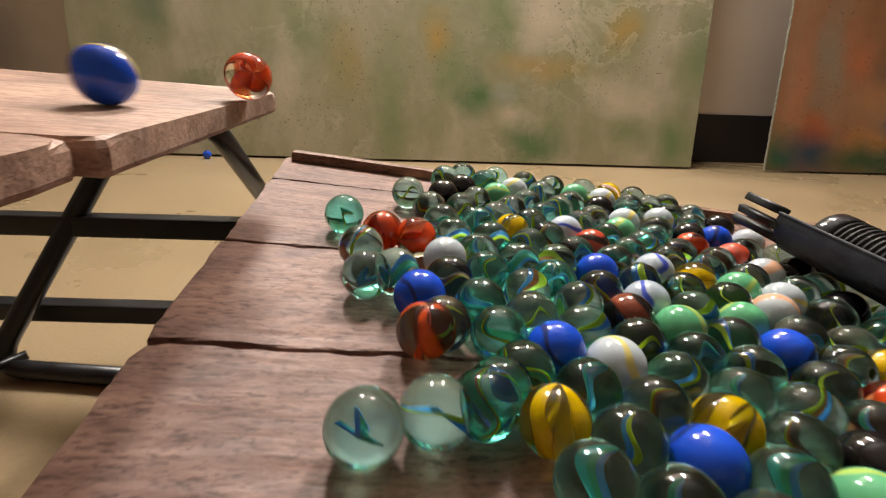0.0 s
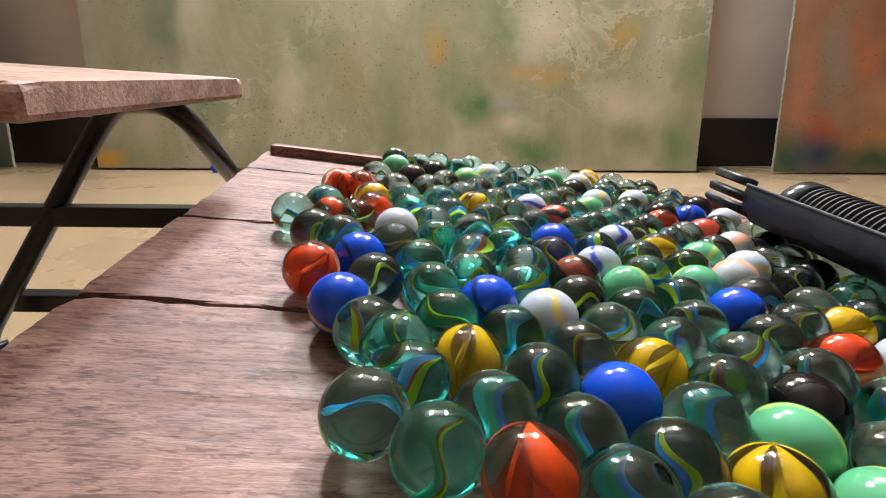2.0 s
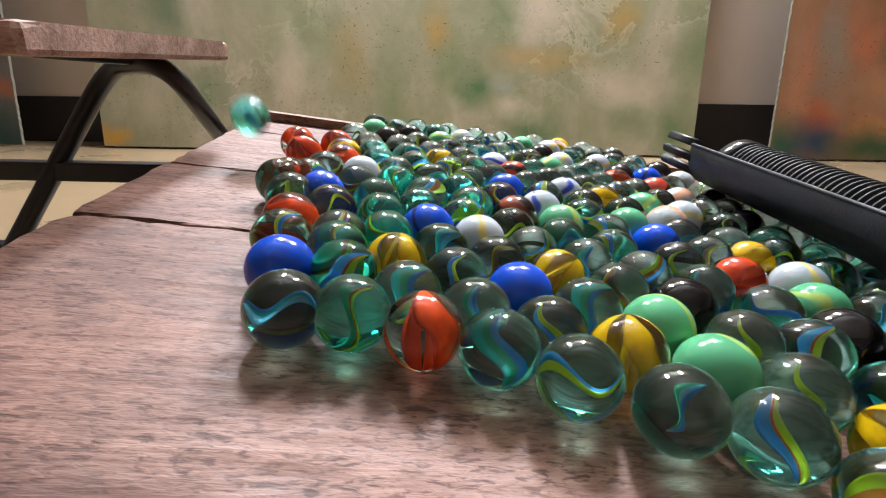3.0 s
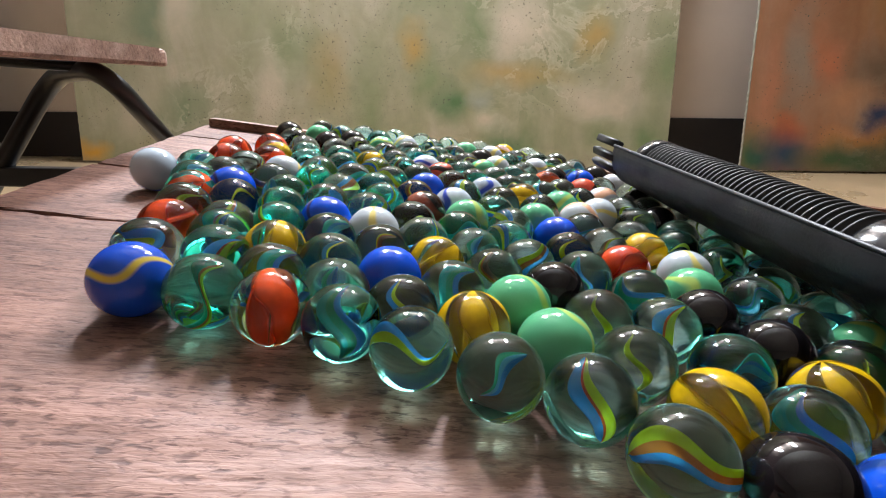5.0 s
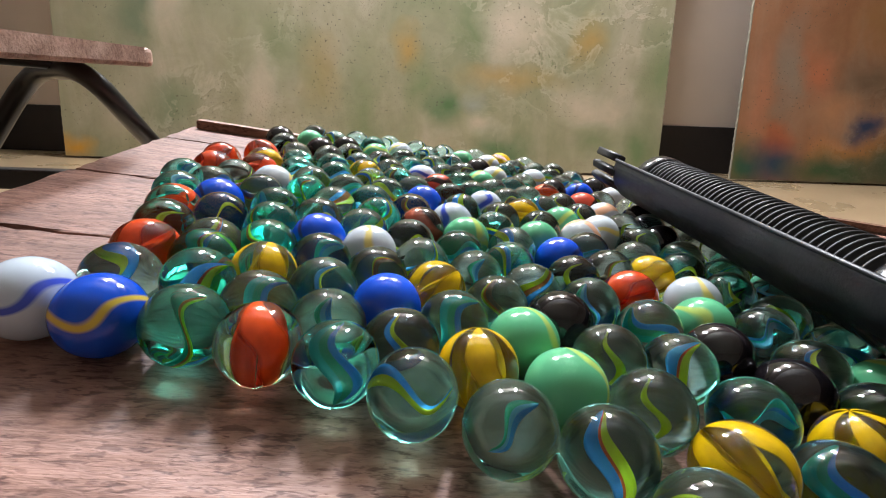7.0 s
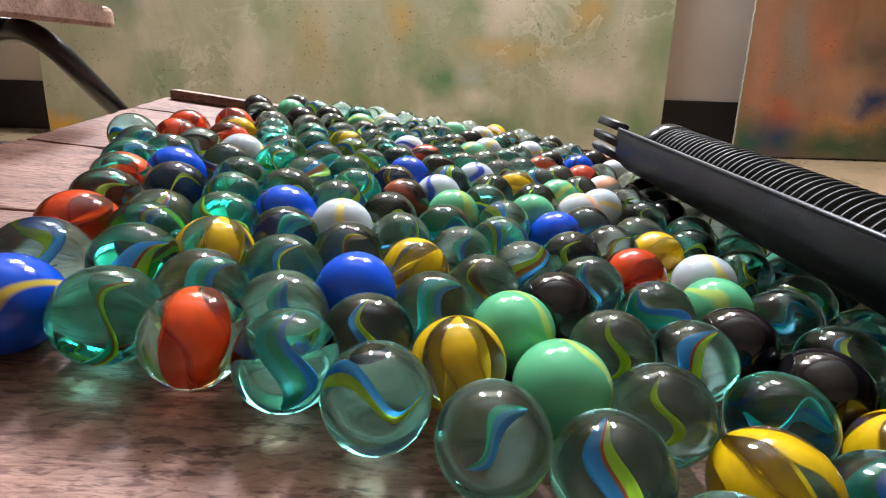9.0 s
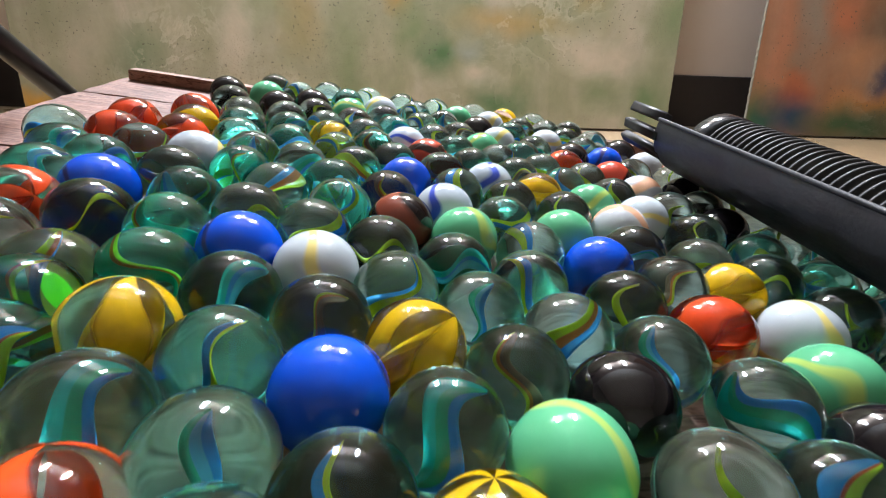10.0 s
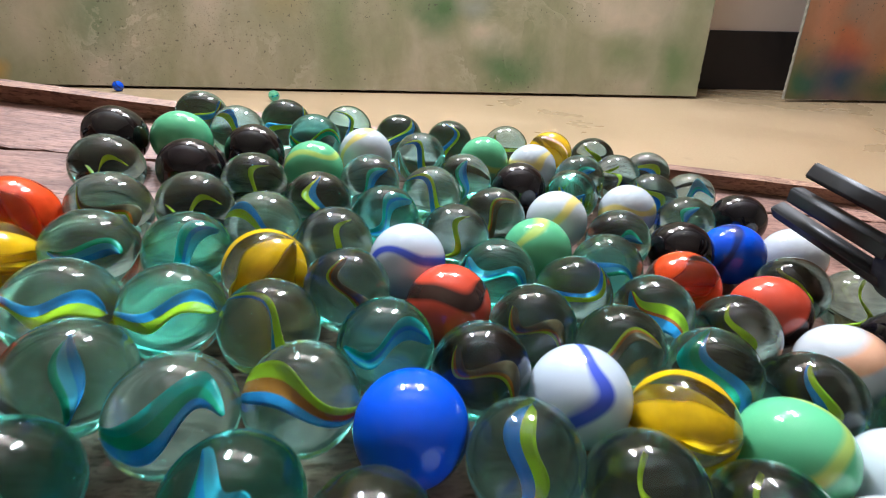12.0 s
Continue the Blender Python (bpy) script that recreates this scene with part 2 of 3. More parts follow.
CANVAS_EDGE = plaster_material("board_edge", (0.27, 0.24, 0.18))


# ---- building helpers ----
def part(name, bm, mat, parent=None, label="", m=None):
    """One mesh object out of a bmesh, under a thing or a part."""
    data = bpy.data.meshes.new(name)
    bm.to_mesh(data)
    bm.free()
    for one in (mat if isinstance(mat, (list, tuple)) else [mat]):
        data.materials.append(one)
    ob = new(name, data)
    if parent:
        ob.parent = parent
    if m:
        ob.matrix_basis = m
    return tagged(ob, label)


def empty(name, m, label, category, group="", kind=""):
    ob = new(name)
    ob.empty_display_size = 0.02
    ob.matrix_basis = m
    return tagged(ob, label, category, group, kind)


def box(x0, x1, y0, y1, z0, z1, bevel=0.0, segments=2, bm=None):
    bm = bm or bmesh.new()
    made = bmesh.ops.create_cube(bm, size=1.0)["verts"]
    for v in made:
        v.co = Vector((x0 + (v.co.x + 0.5) * (x1 - x0), y0 + (v.co.y + 0.5) * (y1 - y0), z0 + (v.co.z + 0.5) * (z1 - z0)))
    if bevel:
        edges = list({e for v in made for e in v.link_edges})
        bmesh.ops.bevel(bm, geom=edges, offset=bevel, segments=segments, affect="EDGES", profile=0.5)
    return bm


def smooth(bm):
    for f in bm.faces:
        f.smooth = True
    return bm


def sweep(points, radius, sides=14, bm=None, closed_ends=True):
    """A round tube along points."""
    bm = bm or bmesh.new()
    pts = [Vector(p) for p in points]
    rings, side = [], None
    for i, p in enumerate(pts):
        way = (pts[min(i + 1, len(pts) - 1)] - pts[max(i - 1, 0)]).normalized()
        if side is None:
            side = way.orthogonal().normalized()
        side = (side - way * side.dot(way)).normalized()
        other = way.cross(side)
        rings.append([bm.verts.new(p + (side * math.cos(a) + other * math.sin(a)) * radius) for a in (2 * math.pi * k / sides for k in range(sides))])
    for a, b in zip(rings, rings[1:]):
        for k in range(sides):
            bm.faces.new((a[k], a[(k + 1) % sides], b[(k + 1) % sides], b[k])).smooth = True
    if closed_ends:
        bm.faces.new(rings[0][::-1])
        bm.faces.new(rings[-1])
    return bm


def rounded_path(corners, radius, steps=6):
    """The corners of a bent tube, each rounded."""
    pts = [Vector(c) for c in corners]
    out = [pts[0]]
    for a, b, c in zip(pts, pts[1:], pts[2:]):
        u, w = (a - b).normalized(), (c - b).normalized()
        r = min(radius, (a - b).length * 0.45, (c - b).length * 0.45)
        for k in range(steps + 1):
            s = k / steps
            out.append(b + u * r * (1 - s) ** 2 + w * r * s**2)
    return out + [pts[-1]]


def slab(outline, z0, z1, rough=0.0, bevel=0.002, seed=1, under=0.0):
    """A plank cut to an outline, its rim uneven and its arrises worn round."""
    rng = random.Random(seed)
    pts = [Vector((x, y, 0)) for x, y in outline]
    ring = []
    for a, b in zip(pts, pts[1:] + pts[:1]):
        n = max(1, int((b - a).length / 0.006))
        out = Vector((b.y - a.y, a.x - b.x, 0)).normalized()
        for k in range(n):
            p = a.lerp(b, k / n)
            ring.append(p + out * rng.uniform(-rough, rough))
    bm = bmesh.new()
    low = [bm.verts.new((p.x, p.y, z0)) for p in ring]
    high = [bm.verts.new((p.x, p.y, z1)) for p in ring]
    count = len(ring)
    bm.faces.new(low[::-1])
    top = bm.faces.new(high)
    for k in range(count):
        bm.faces.new((low[k], low[(k + 1) % count], high[(k + 1) % count], high[k]))
    if bevel:
        bmesh.ops.bevel(bm, geom=list(top.edges), offset=bevel, segments=2, affect="EDGES", profile=0.5)
    if under:
        low_rim = [e for e in bm.edges if all(abs(v.co.z - z0) < 1e-6 for v in e.verts)]
        bmesh.ops.bevel(bm, geom=low_rim, offset=under, segments=2, affect="EDGES", profile=0.5)
    return bm


# ---- room ----
ROOM_X, ROOM_Y, ROOM_Z, BACK = 2.6, -2.6, 2.2, 1.12
tagged(part("floor", box(-ROOM_X, ROOM_X, ROOM_Y, BACK, -0.06, 0.0), FLOOR), "cream vinyl floor, smooth and slightly glossy", "floor", kind="structure")
tagged(part("ceiling", box(-ROOM_X, ROOM_X, ROOM_Y, BACK, ROOM_Z, ROOM_Z + 0.06), CEILING), "plain white ceiling", "ceiling", kind="structure")
tagged(part("wall_north", box(-ROOM_X, ROOM_X, BACK, BACK + 0.1, -0.06, ROOM_Z + 0.06), WALL), "beige painted plaster wall", "wall", kind="structure")
tagged(part("wall_south", box(-ROOM_X, ROOM_X, ROOM_Y - 0.1, ROOM_Y, -0.06, ROOM_Z + 0.06), WALL_UNSEEN), "unseen plaster wall, its beige darkened to dull reflections", "wall", kind="structure")
tagged(part("wall_west", box(-ROOM_X - 0.1, -ROOM_X, ROOM_Y - 0.1, BACK + 0.1, -0.06, ROOM_Z + 0.06), WALL_UNSEEN), "unseen plaster wall, its beige darkened to dull reflections", "wall", kind="structure")
tagged(part("wall_east", box(ROOM_X, ROOM_X + 0.1, ROOM_Y - 0.1, BACK + 0.1, -0.06, ROOM_Z + 0.06), WALL_UNSEEN), "unseen plaster wall, its beige darkened to dull reflections", "wall", kind="structure")
tagged(part("baseboard", box(-ROOM_X, ROOM_X, BACK - 0.006, BACK - 0.0005, 0.0, 0.108, 0.0015), BASEBOARD), "black vinyl baseboard along the wall", "baseboard", kind="structure")


def wall_lamp(x, y):
    """A long wall lamp over the paintings: it shines down on the room. The upward light is fill, added to bounce off
    the ceiling.
    """
    lamp = empty("wall_lamp", pose(x, y, LAMP_HEIGHT), "white wall lamp with a glowing panel on a short arm", "lamp", "wall lamps")
    white = material("lamp_housing", 0.5, color=(0.8, 0.8, 0.8))[0]
    tilt = pose(0, 0, 0, -52)
    part("housing", box(-0.095, 0.095, -0.18, 0.18, 0.006, 0.04, 0.004), white, lamp, m=tilt)
    part("arm", sweep([(0, 0.05, 0.05), (0, BACK - y, 0.09)], 0.01, 10), white, lamp)
    # down light set by the marbles' highlights; the upward one is added fill
    for name, watts, where, size in (("down_light", LAMP_POWER, tilt, (0.12, 0.30)), ("up_light", FILL_UP, tilt @ pose(0, 0, 0.046, 180), (0.17, 0.34))):
        light = bpy.data.lights.new(name, "AREA")
        light.shape, light.size, light.size_y = "RECTANGLE", *size
        light.cycles.is_caustics_light = name == "down_light"
        light.energy, light.color = watts, (0.93, 0.975, 1.06)
        glow = new(name, light)
        glow.parent = lamp
        glow.matrix_basis = where


for spot in LAMPS:
    wall_lamp(*spot)


# ---- paintings that lean on the wall ----
def painting(x0, x1, y, height, lean, mat, label, z=0.004, turn=0.0):
    thing = empty("painting", pose(x0, y, z, -lean, 0, turn), label, "painting", "paintings")
    w = x1 - x0
    rim = slab([(0, 0), (w, 0), (w, height), (0, height)], -0.006, 0.0, 0.0009, 0.0, seed=int(abs(x0) * 97))
    part("board", rim, CANVAS_EDGE, thing, m=pose(0, 0, 0, 90))
    face = bmesh.new()
    e = 0.0009
    bmesh.ops.create_grid(face, x_segments=2, y_segments=2, size=0.5)
    for v in face.verts:
        v.co = Vector((e + (v.co.x + 0.5) * (w - 2 * e), -0.0008, e + (v.co.y + 0.5) * (height - 2 * e)))
    part("paint_layer", face, mat, thing)
    return thing


GREEN, DEEP, OCHRE, PALE, GREY = (0.20, 0.25, 0.115), (0.09, 0.18, 0.07), (0.44, 0.29, 0.09), (0.60, 0.51, 0.39), (0.33, 0.35, 0.29)
LANDSCAPE = paint_material("green_wash_paint", [(0.24, 0.26, 0.135), (0.36, 0.335, 0.215), (0.48, 0.42, 0.31)], [
    (0.185, 0.29, 0.06, 0.09, (0.15, 0.20, 0.12), 0.7), (0.25, 0.33, 0.06, 0.10, PALE, 0.6), (0.24, 0.11, 0.07, 0.07, DEEP, 0.6), (0.48, 0.24, 0.10, 0.10, GREEN, 0.75),
    (0.437, 0.18, 0.04, 0.12, PALE, 0.6), (0.564, 0.19, 0.05, 0.09, OCHRE, 0.4), (0.65, 0.12, 0.06, 0.18, GREEN, 0.7), (0.745, 0.25, 0.05, 0.05, OCHRE, 0.95),
    (0.78, 0.19, 0.05, 0.07, GREEN, 0.8), (0.823, 0.13, 0.045, 0.06, DEEP, 0.95), (0.88, 0.27, 0.06, 0.13, GREEN, 0.85), (0.96, 0.29, 0.09, 0.07, PALE, 0.9),
    (0.97, 0.19, 0.14, 0.04, OCHRE, 0.7), (1.125, 0.275, 0.05, 0.07, OCHRE, 0.9), (1.12, 0.14, 0.10, 0.06, PALE, 0.8)],
    [(0.92, 0.08, 0.07, 0.035, PALE, 0.85), (0.89, 0.125, 0.06, 0.03, GREY, 0.8), (0.968, 0.045, 0.09, 0.055, DEEP, 0.85), (1.275, 0.22, 0.05, 0.12, GREEN, 0.85),
    (1.154, 0.065, 0.05, 0.05, GREEN, 0.8), (1.25, 0.05, 0.08, 0.10, (0.15, 0.22, 0.09), 0.9), (0.02, 0.022, 0.06, 0.04, (0.62, 0.32, 0.04), 0.95), (0.10, 0.10, 0.08, 0.08, PALE, 0.4)])
SUNSET = paint_material("orange_wash_paint", [(0.26, 0.11, 0.055), (0.35, 0.17, 0.09), (0.37, 0.24, 0.16)], [
    (0.096, 0.22, 0.04, 0.14, (0.30, 0.24, 0.18), 0.85), (0.04, 0.16, 0.04, 0.14, (0.48, 0.20, 0.11), 0.7), (0.15, 0.22, 0.045, 0.08, (0.52, 0.17, 0.08), 0.8),
    (0.09, 0.085, 0.04, 0.05, (0.50, 0.13, 0.05), 0.9), (0.26, 0.20, 0.12, 0.08, (0.15, 0.10, 0.06), 0.85), (0.30, 0.33, 0.16, 0.09, (0.30, 0.15, 0.05), 0.8),
    (0.26, 0.07, 0.18, 0.035, (0.55, 0.23, 0.07), 0.95), (0.265, 0.108, 0.042, 0.032, (0.03, 0.05, 0.11), 0.98), (0.19, 0.14, 0.06, 0.05, (0.52, 0.25, 0.12), 0.7)],
    [(0.02, 0.03, 0.07, 0.08, (0.04, 0.12, 0.05), 0.98), (0.09, 0.035, 0.09, 0.07, (0.03, 0.06, 0.11), 0.98), (0.22, 0.02, 0.15, 0.065, (0.06, 0.11, 0.045), 0.98), (0.36, 0.03, 0.15, 0.08, (0.05, 0.09, 0.045), 0.98)], torn_paint=0.25)
DUSK = paint_material("dusk_wash_paint", [(0.12, 0.10, 0.085), (0.17, 0.145, 0.12), (0.22, 0.19, 0.16)], [
    (0.52, 0.02, 0.2, 0.11, (0.03, 0.06, 0.05), 0.98), (0.52, 0.125, 0.2, 0.035, (0.40, 0.12, 0.05), 0.85)], speckle=False)
painting(-0.772, 0.524, 0.995, 0.95, 6.8, LANDSCAPE, "unframed green and ochre abstract painting leaning on the wall")
painting(0.676, 1.55, 0.985, 0.95, 6.8, SUNSET, "unframed orange and dark green abstract painting leaning on the wall")
painting(-1.55, -0.965, 0.995, 0.95, 6.8, DUSK, "unframed grey painting with a dark teal band leaning on the wall")

# ---- the lower plank table ----
SLOPE_X, SLOPE_Y, TOP_Z = -0.1310, 0.0778, 0.0741
normal = Vector((-SLOPE_X, -SLOPE_Y, 1)).normalized()
along = Vector((math.cos(radians(7)), math.sin(radians(7)), 0))
along = (along - normal * along.dot(normal)).normalized()
ahead = normal.cross(along)
BOARD = Matrix((along, ahead, normal)).transposed().to_4x4()
BOARD.translation = Vector((0, 0, TOP_Z))
THICK, LEFT, RIGHT = 0.018, -0.0665, 0.50

plank_table = empty("plank_table", BOARD, "low tilted table of weathered brown planks with an edge strip", "table")
JOINTS = [-0.16, 0.118, 0.186, 0.272]


def strip_line(u):
    """How far back the edge strip runs at u: it is not quite square to the side of the table."""
    return 0.3070 - 0.0673 * u


for i, (a, b) in enumerate(zip(JOINTS, JOINTS[1:])):
    gap = 0.0013
    part("plank", slab([(LEFT, a + gap), (RIGHT, a + gap), (RIGHT, b - gap), (LEFT, b - gap)], -THICK, 0.0, 0.0011, 0.0012, seed=i + 3), WOOD, plank_table)
last = JOINTS[-1] + 0.0009
part("plank", slab([(LEFT, last), (RIGHT, last), (RIGHT, strip_line(RIGHT) + 0.0085), (LEFT, strip_line(LEFT) + 0.0085)], -THICK, 0.0, 0.0011, 0.0012, seed=6), WOOD, plank_table)
rim = [(LEFT + 0.004, strip_line(LEFT)), (RIGHT, strip_line(RIGHT)), (RIGHT, strip_line(RIGHT) + 0.0068), (LEFT + 0.004, strip_line(LEFT) + 0.0068)]
part("edge_strip", slab(rim, 0.0003, 0.0060, 0.0004, 0.0010, seed=12), WOOD_STRIP, plank_table)

# ---- the upper plank table ----
# its end overhangs the lower table
UPPER_SLOPE_X, UPPER_SLOPE_Y = -0.068, 0.0446
normal2 = Vector((-UPPER_SLOPE_X, -UPPER_SLOPE_Y, 1)).normalized()
along2 = Vector((math.cos(radians(8)), math.sin(radians(8)), 0))
along2 = (along2 - normal2 * along2.dot(normal2)).normalized()
UPPER = Matrix((along2, normal2.cross(along2), normal2)).transposed().to_4x4()
UPPER.translation = Vector((-0.0845, 0.2425, 0.1545))
upper_table = empty("plank_table", UPPER, "higher plank table with pale worn wood on black steel tube legs", "table")
corner = [(-0.5, -0.1442), (-0.0095, -0.1442), (-0.0079, -0.1425), (0.0016, -0.012), (-0.0015, -0.0035), (-0.010, -0.0012), (-0.5, -0.038)]
part("plank", slab(corner, -0.0092, 0.0, 0.0003, 0.0022, seed=21, under=0.0020), WOOD_PALE, upper_table)
part("plank", slab([(-0.5, -0.34), (-0.0245, -0.34), (-0.0125, -0.1472), (-0.0140, -0.1454), (-0.5, -0.1454)], -0.0092, 0.0, 0.0003, 0.0022, seed=22, under=0.0022), WOOD_PALE, upper_table)

unturn = UPPER.inverted()


def tube_part(name, corners, radius, bend=0.02, parent=upper_table, mat=STEEL):
    return part(name, sweep([unturn @ Vector(p) for p in rounded_path(corners, bend)], radius), mat, parent)


tube_part("leg_frame", [(-0.1100, 0.2070, 0.0056), (-0.2480, 0.2170, 0.0056), (-0.1670, 0.2560, 0.1425), (-0.1106, 0.2214, 0.1425), (-0.1256, 0.3990, 0.0056)], 0.0054, 0.022)
tube_part("stay", [(-0.2300, 0.2210, 0.0120), (-0.2700, 0.1800, 0.0030)], 0.0026, 0.002)
tube_part("rail", [(-0.1300, 0.2330, 0.1447), (-0.2000, 0.2280, 0.1490), (-0.4400, 0.2100, 0.1640)], 0.0032, 0.010)
bar_box = box(-0.42, 0.02, 0.235, 0.246, 0.0768, 0.0882, 0.001)
bar_box.transform(unturn)
part("cross_bar", bar_box, STEEL, upper_table)
bar_box = box(-0.42, -0.03, 0.235, 0.246, 0.0245, 0.0355, 0.001)
bar_box.transform(unturn)
part("cross_bar", bar_box, STEEL, upper_table)

# ---- the ribbed tool that lies on the marbles ----
TOOL_A, TOOL_B = Vector((0.1725, 0.213, 0.1026)), Vector((0.190, 0.073, 0.0896))
t_way = (TOOL_B - TOOL_A).normalized()
t_up = (normal - t_way * normal.dot(t_way)).normalized()
t_side = t_way.cross(t_up)
TOOL = Matrix((t_way, t_up.cross(t_way), t_up)).transposed().to_4x4()
TOOL.translation = TOOL_A
tool = empty("ribbed_tube_tool", TOOL, "black plastic ribbed cylinder in a half-round shell with three prongs", "tool")


def shell_piece(x0, x1, a0, a1, r0, r1, steps):
    """Part of a pipe wall along local x, between two angles."""
    bm = bmesh.new()
    rows = []
    for x in (x0, x1):
        for r in (r0, r1):
            rows.append([bm.verts.new((x, r * math.cos(a0 + (a1 - a0) * k / steps), r * math.sin(a0 + (a1 - a0) * k / steps))) for k in range(steps + 1)])
    i0, o0, i1, o1 = rows
    for k in range(steps):
        bm.faces.new((i0[k], i0[k + 1], i1[k + 1], i1[k]))
        bm.faces.new((o0[k + 1], o0[k], o1[k], o1[k + 1]))
        bm.faces.new((i0[k + 1], i0[k], o0[k], o0[k + 1]))
        bm.faces.new((i1[k], i1[k + 1], o1[k + 1], o1[k]))
    for k in (0, steps):
        bm.faces.new((i0[k], o0[k], o1[k], i1[k]))
    bmesh.ops.recalc_face_normals(bm, faces=bm.faces)
    for f in bm.faces:
        f.smooth = abs(f.normal.x) < 0.5
    return bm


def turned(profile, sides=40, bm=None):
    """A body turned round local x from (x, radius) pairs."""
    bm = bm or bmesh.new()
    rings = [[bm.verts.new((x, r * math.cos(2 * math.pi * k / sides), r * math.sin(2 * math.pi * k / sides))) for k in range(sides)] for x, r in profile]
    for a, b in zip(rings, rings[1:]):
        for k in range(sides):
            bm.faces.new((a[k], a[(k + 1) % sides], b[(k + 1) % sides], b[k])).smooth = True
    bm.faces.new(rings[0][::-1])
    bm.faces.new(rings[-1])
    bmesh.ops.recalc_face_normals(bm, faces=bm.faces)
    return bm


# local -y faces the marbles; angles run from +y over +z
SHELL_R, LIP = 0.0165, 171
# sweep extended out of view under the ribs, to shade the marbles below
shell = part("shell", shell_piece(0.0, 0.30, radians(LIP), radians(352), SHELL_R - 0.0038, SHELL_R, 34), SHELL, tool)
lip = sweep([(0.0, SHELL_R * math.cos(radians(LIP)), SHELL_R * math.sin(radians(LIP))), (0.30, SHELL_R * math.cos(radians(LIP)), SHELL_R * math.sin(radians(LIP)))], 0.0008, 8)
part("lip", lip, SHELL, shell)
for a, reach in ((160, 0.0235), (186, 0.0250), (215, 0.0300)):
    prong = shell_piece(-reach, 0.002, radians(a), radians(a + 14), SHELL_R - 0.0034, SHELL_R + 0.0002, 4)
    bmesh.ops.bevel(prong, geom=[e for e in prong.edges if e.calc_face_angle(0) > 0.8], offset=0.0004, segments=2, affect="EDGES")
    part("prong", prong, RUBBER, shell, "black rubber prong")
RIB_END = 0.127
ribs = [(0.016, 0.004), (0.016, 0.0108), (0.0172, 0.0122), (0.0225, 0.0126), (0.0235, 0.0114)]
x = 0.0245
while x < RIB_END:
    ribs += [(x, 0.0112), (x + 0.0004, 0.0121), (x + 0.0007, 0.0124), (x + 0.0011, 0.0124), (x + 0.0014, 0.0121), (x + 0.0018, 0.0112)]
    x += 0.0026
ribs += [(x, 0.0112), (x, 0.004)]
SUNK = pose(0, -0.0017, -0.0028, 0, 0.5, 0)
part("ribbed_cylinder", turned(ribs), RIBBED, tool, m=SUNK)
ring = [(RIB_END + 0.0025, 0.010), (RIB_END + 0.0025, 0.0122), (RIB_END + 0.0035, 0.0127), (RIB_END + 0.0125, 0.0128), (RIB_END + 0.0135, 0.0124), (RIB_END + 0.0135, 0.010)]
part("end_ring", turned([(0.0150, 0.010), (0.0150, 0.0121), (0.0162, 0.0128), (0.0226, 0.0128), (0.0236, 0.0120), (0.0236, 0.010)]), GLOSS, tool, "glossy black end ring", SUNK)
part("ring", turned(ring), GLOSS, tool, "glossy black ring", SUNK)
part("grip", turned([(RIB_END + 0.014, 0.010), (RIB_END + 0.014, 0.0124), (RIB_END + 0.017, 0.0128), (0.29, 0.0130), (0.295, 0.011)]), RUBBER, tool, m=SUNK)

# ---- marbles ----
R = 0.0086
CLEAR = glass_material("clear_glass", (0.46, 0.97, 0.92))
GREENISH = glass_material("green_glass", (0.20, 0.93, 0.84))
SMOKY = glass_material("smoky_glass", (0.38, 0.70, 0.66))
AMBER = petal_glass("yellow_petal_glass", (0.97, 0.95, 0.80), (0.84, 0.54, 0.006), 5, 0.52, 0.2)
RED_GLASS = petal_glass("red_petal_glass", (0.97, 0.94, 0.88), (0.88, 0.085, 0.016), 3, 0.52, 0.3)
FRONT_RED = petal_glass("bright_red_petal_glass", (0.97, 0.95, 0.90), (0.90, 0.10, 0.014), 3, 0.32, 0.25)


def vane(name, color):
    """Coloured glass of a vane: it scatters light back and lets some through."""
    m, n, l, b = material(name, 0.3, color=color)
    v = coords(n, l)
    f = noise_tex(n, l, v, 260, 3, 0.6)
    tint = ramp(n, l, f, [(0.3, tuple(c * 0.78 for c in color)), (0.7, tuple(min(1, c * 1.1) for c in color))])
    l.new(tint, b.inputs["Base Color"])
    through_it = n.new("ShaderNodeBsdfTranslucent")
    l.new(tint, through_it.inputs["Color"])
    both = n.new("ShaderNodeMixShader")
    both.inputs[0].default_value = 0.45
    l.new(b.outputs[0], both.inputs[1])
    l.new(through_it.outputs[0], both.inputs[2])
    l.new(both.outputs[0], n["Material Output"].inputs["Surface"])
    return m


V = {"b": vane("blue_vane", (0.07, 0.42, 1.0)), "t": vane("teal_vane", (0.03, 0.62, 0.60)), "y": vane("yellow_vane", (0.98, 0.92, 0.03)),
     "o": vane("orange_vane", (1.0, 0.24, 0.03)), "r": vane("red_vane", (1.0, 0.125, 0.015)), "g": vane("green_vane", (0.04, 0.55, 0.35)),
     "l": vane("light_blue_vane", (0.2, 0.65, 0.95)), "n": vane("brown_vane", (0.34, 0.17, 0.09)), "Y": vane("deep_yellow_vane", (1.0, 0.78, 0.008))}


def ball():
    bm = bmesh.new()
    bmesh.ops.create_uvsphere(bm, u_segments=64, v_segments=40, radius=R)
    return smooth(bm)


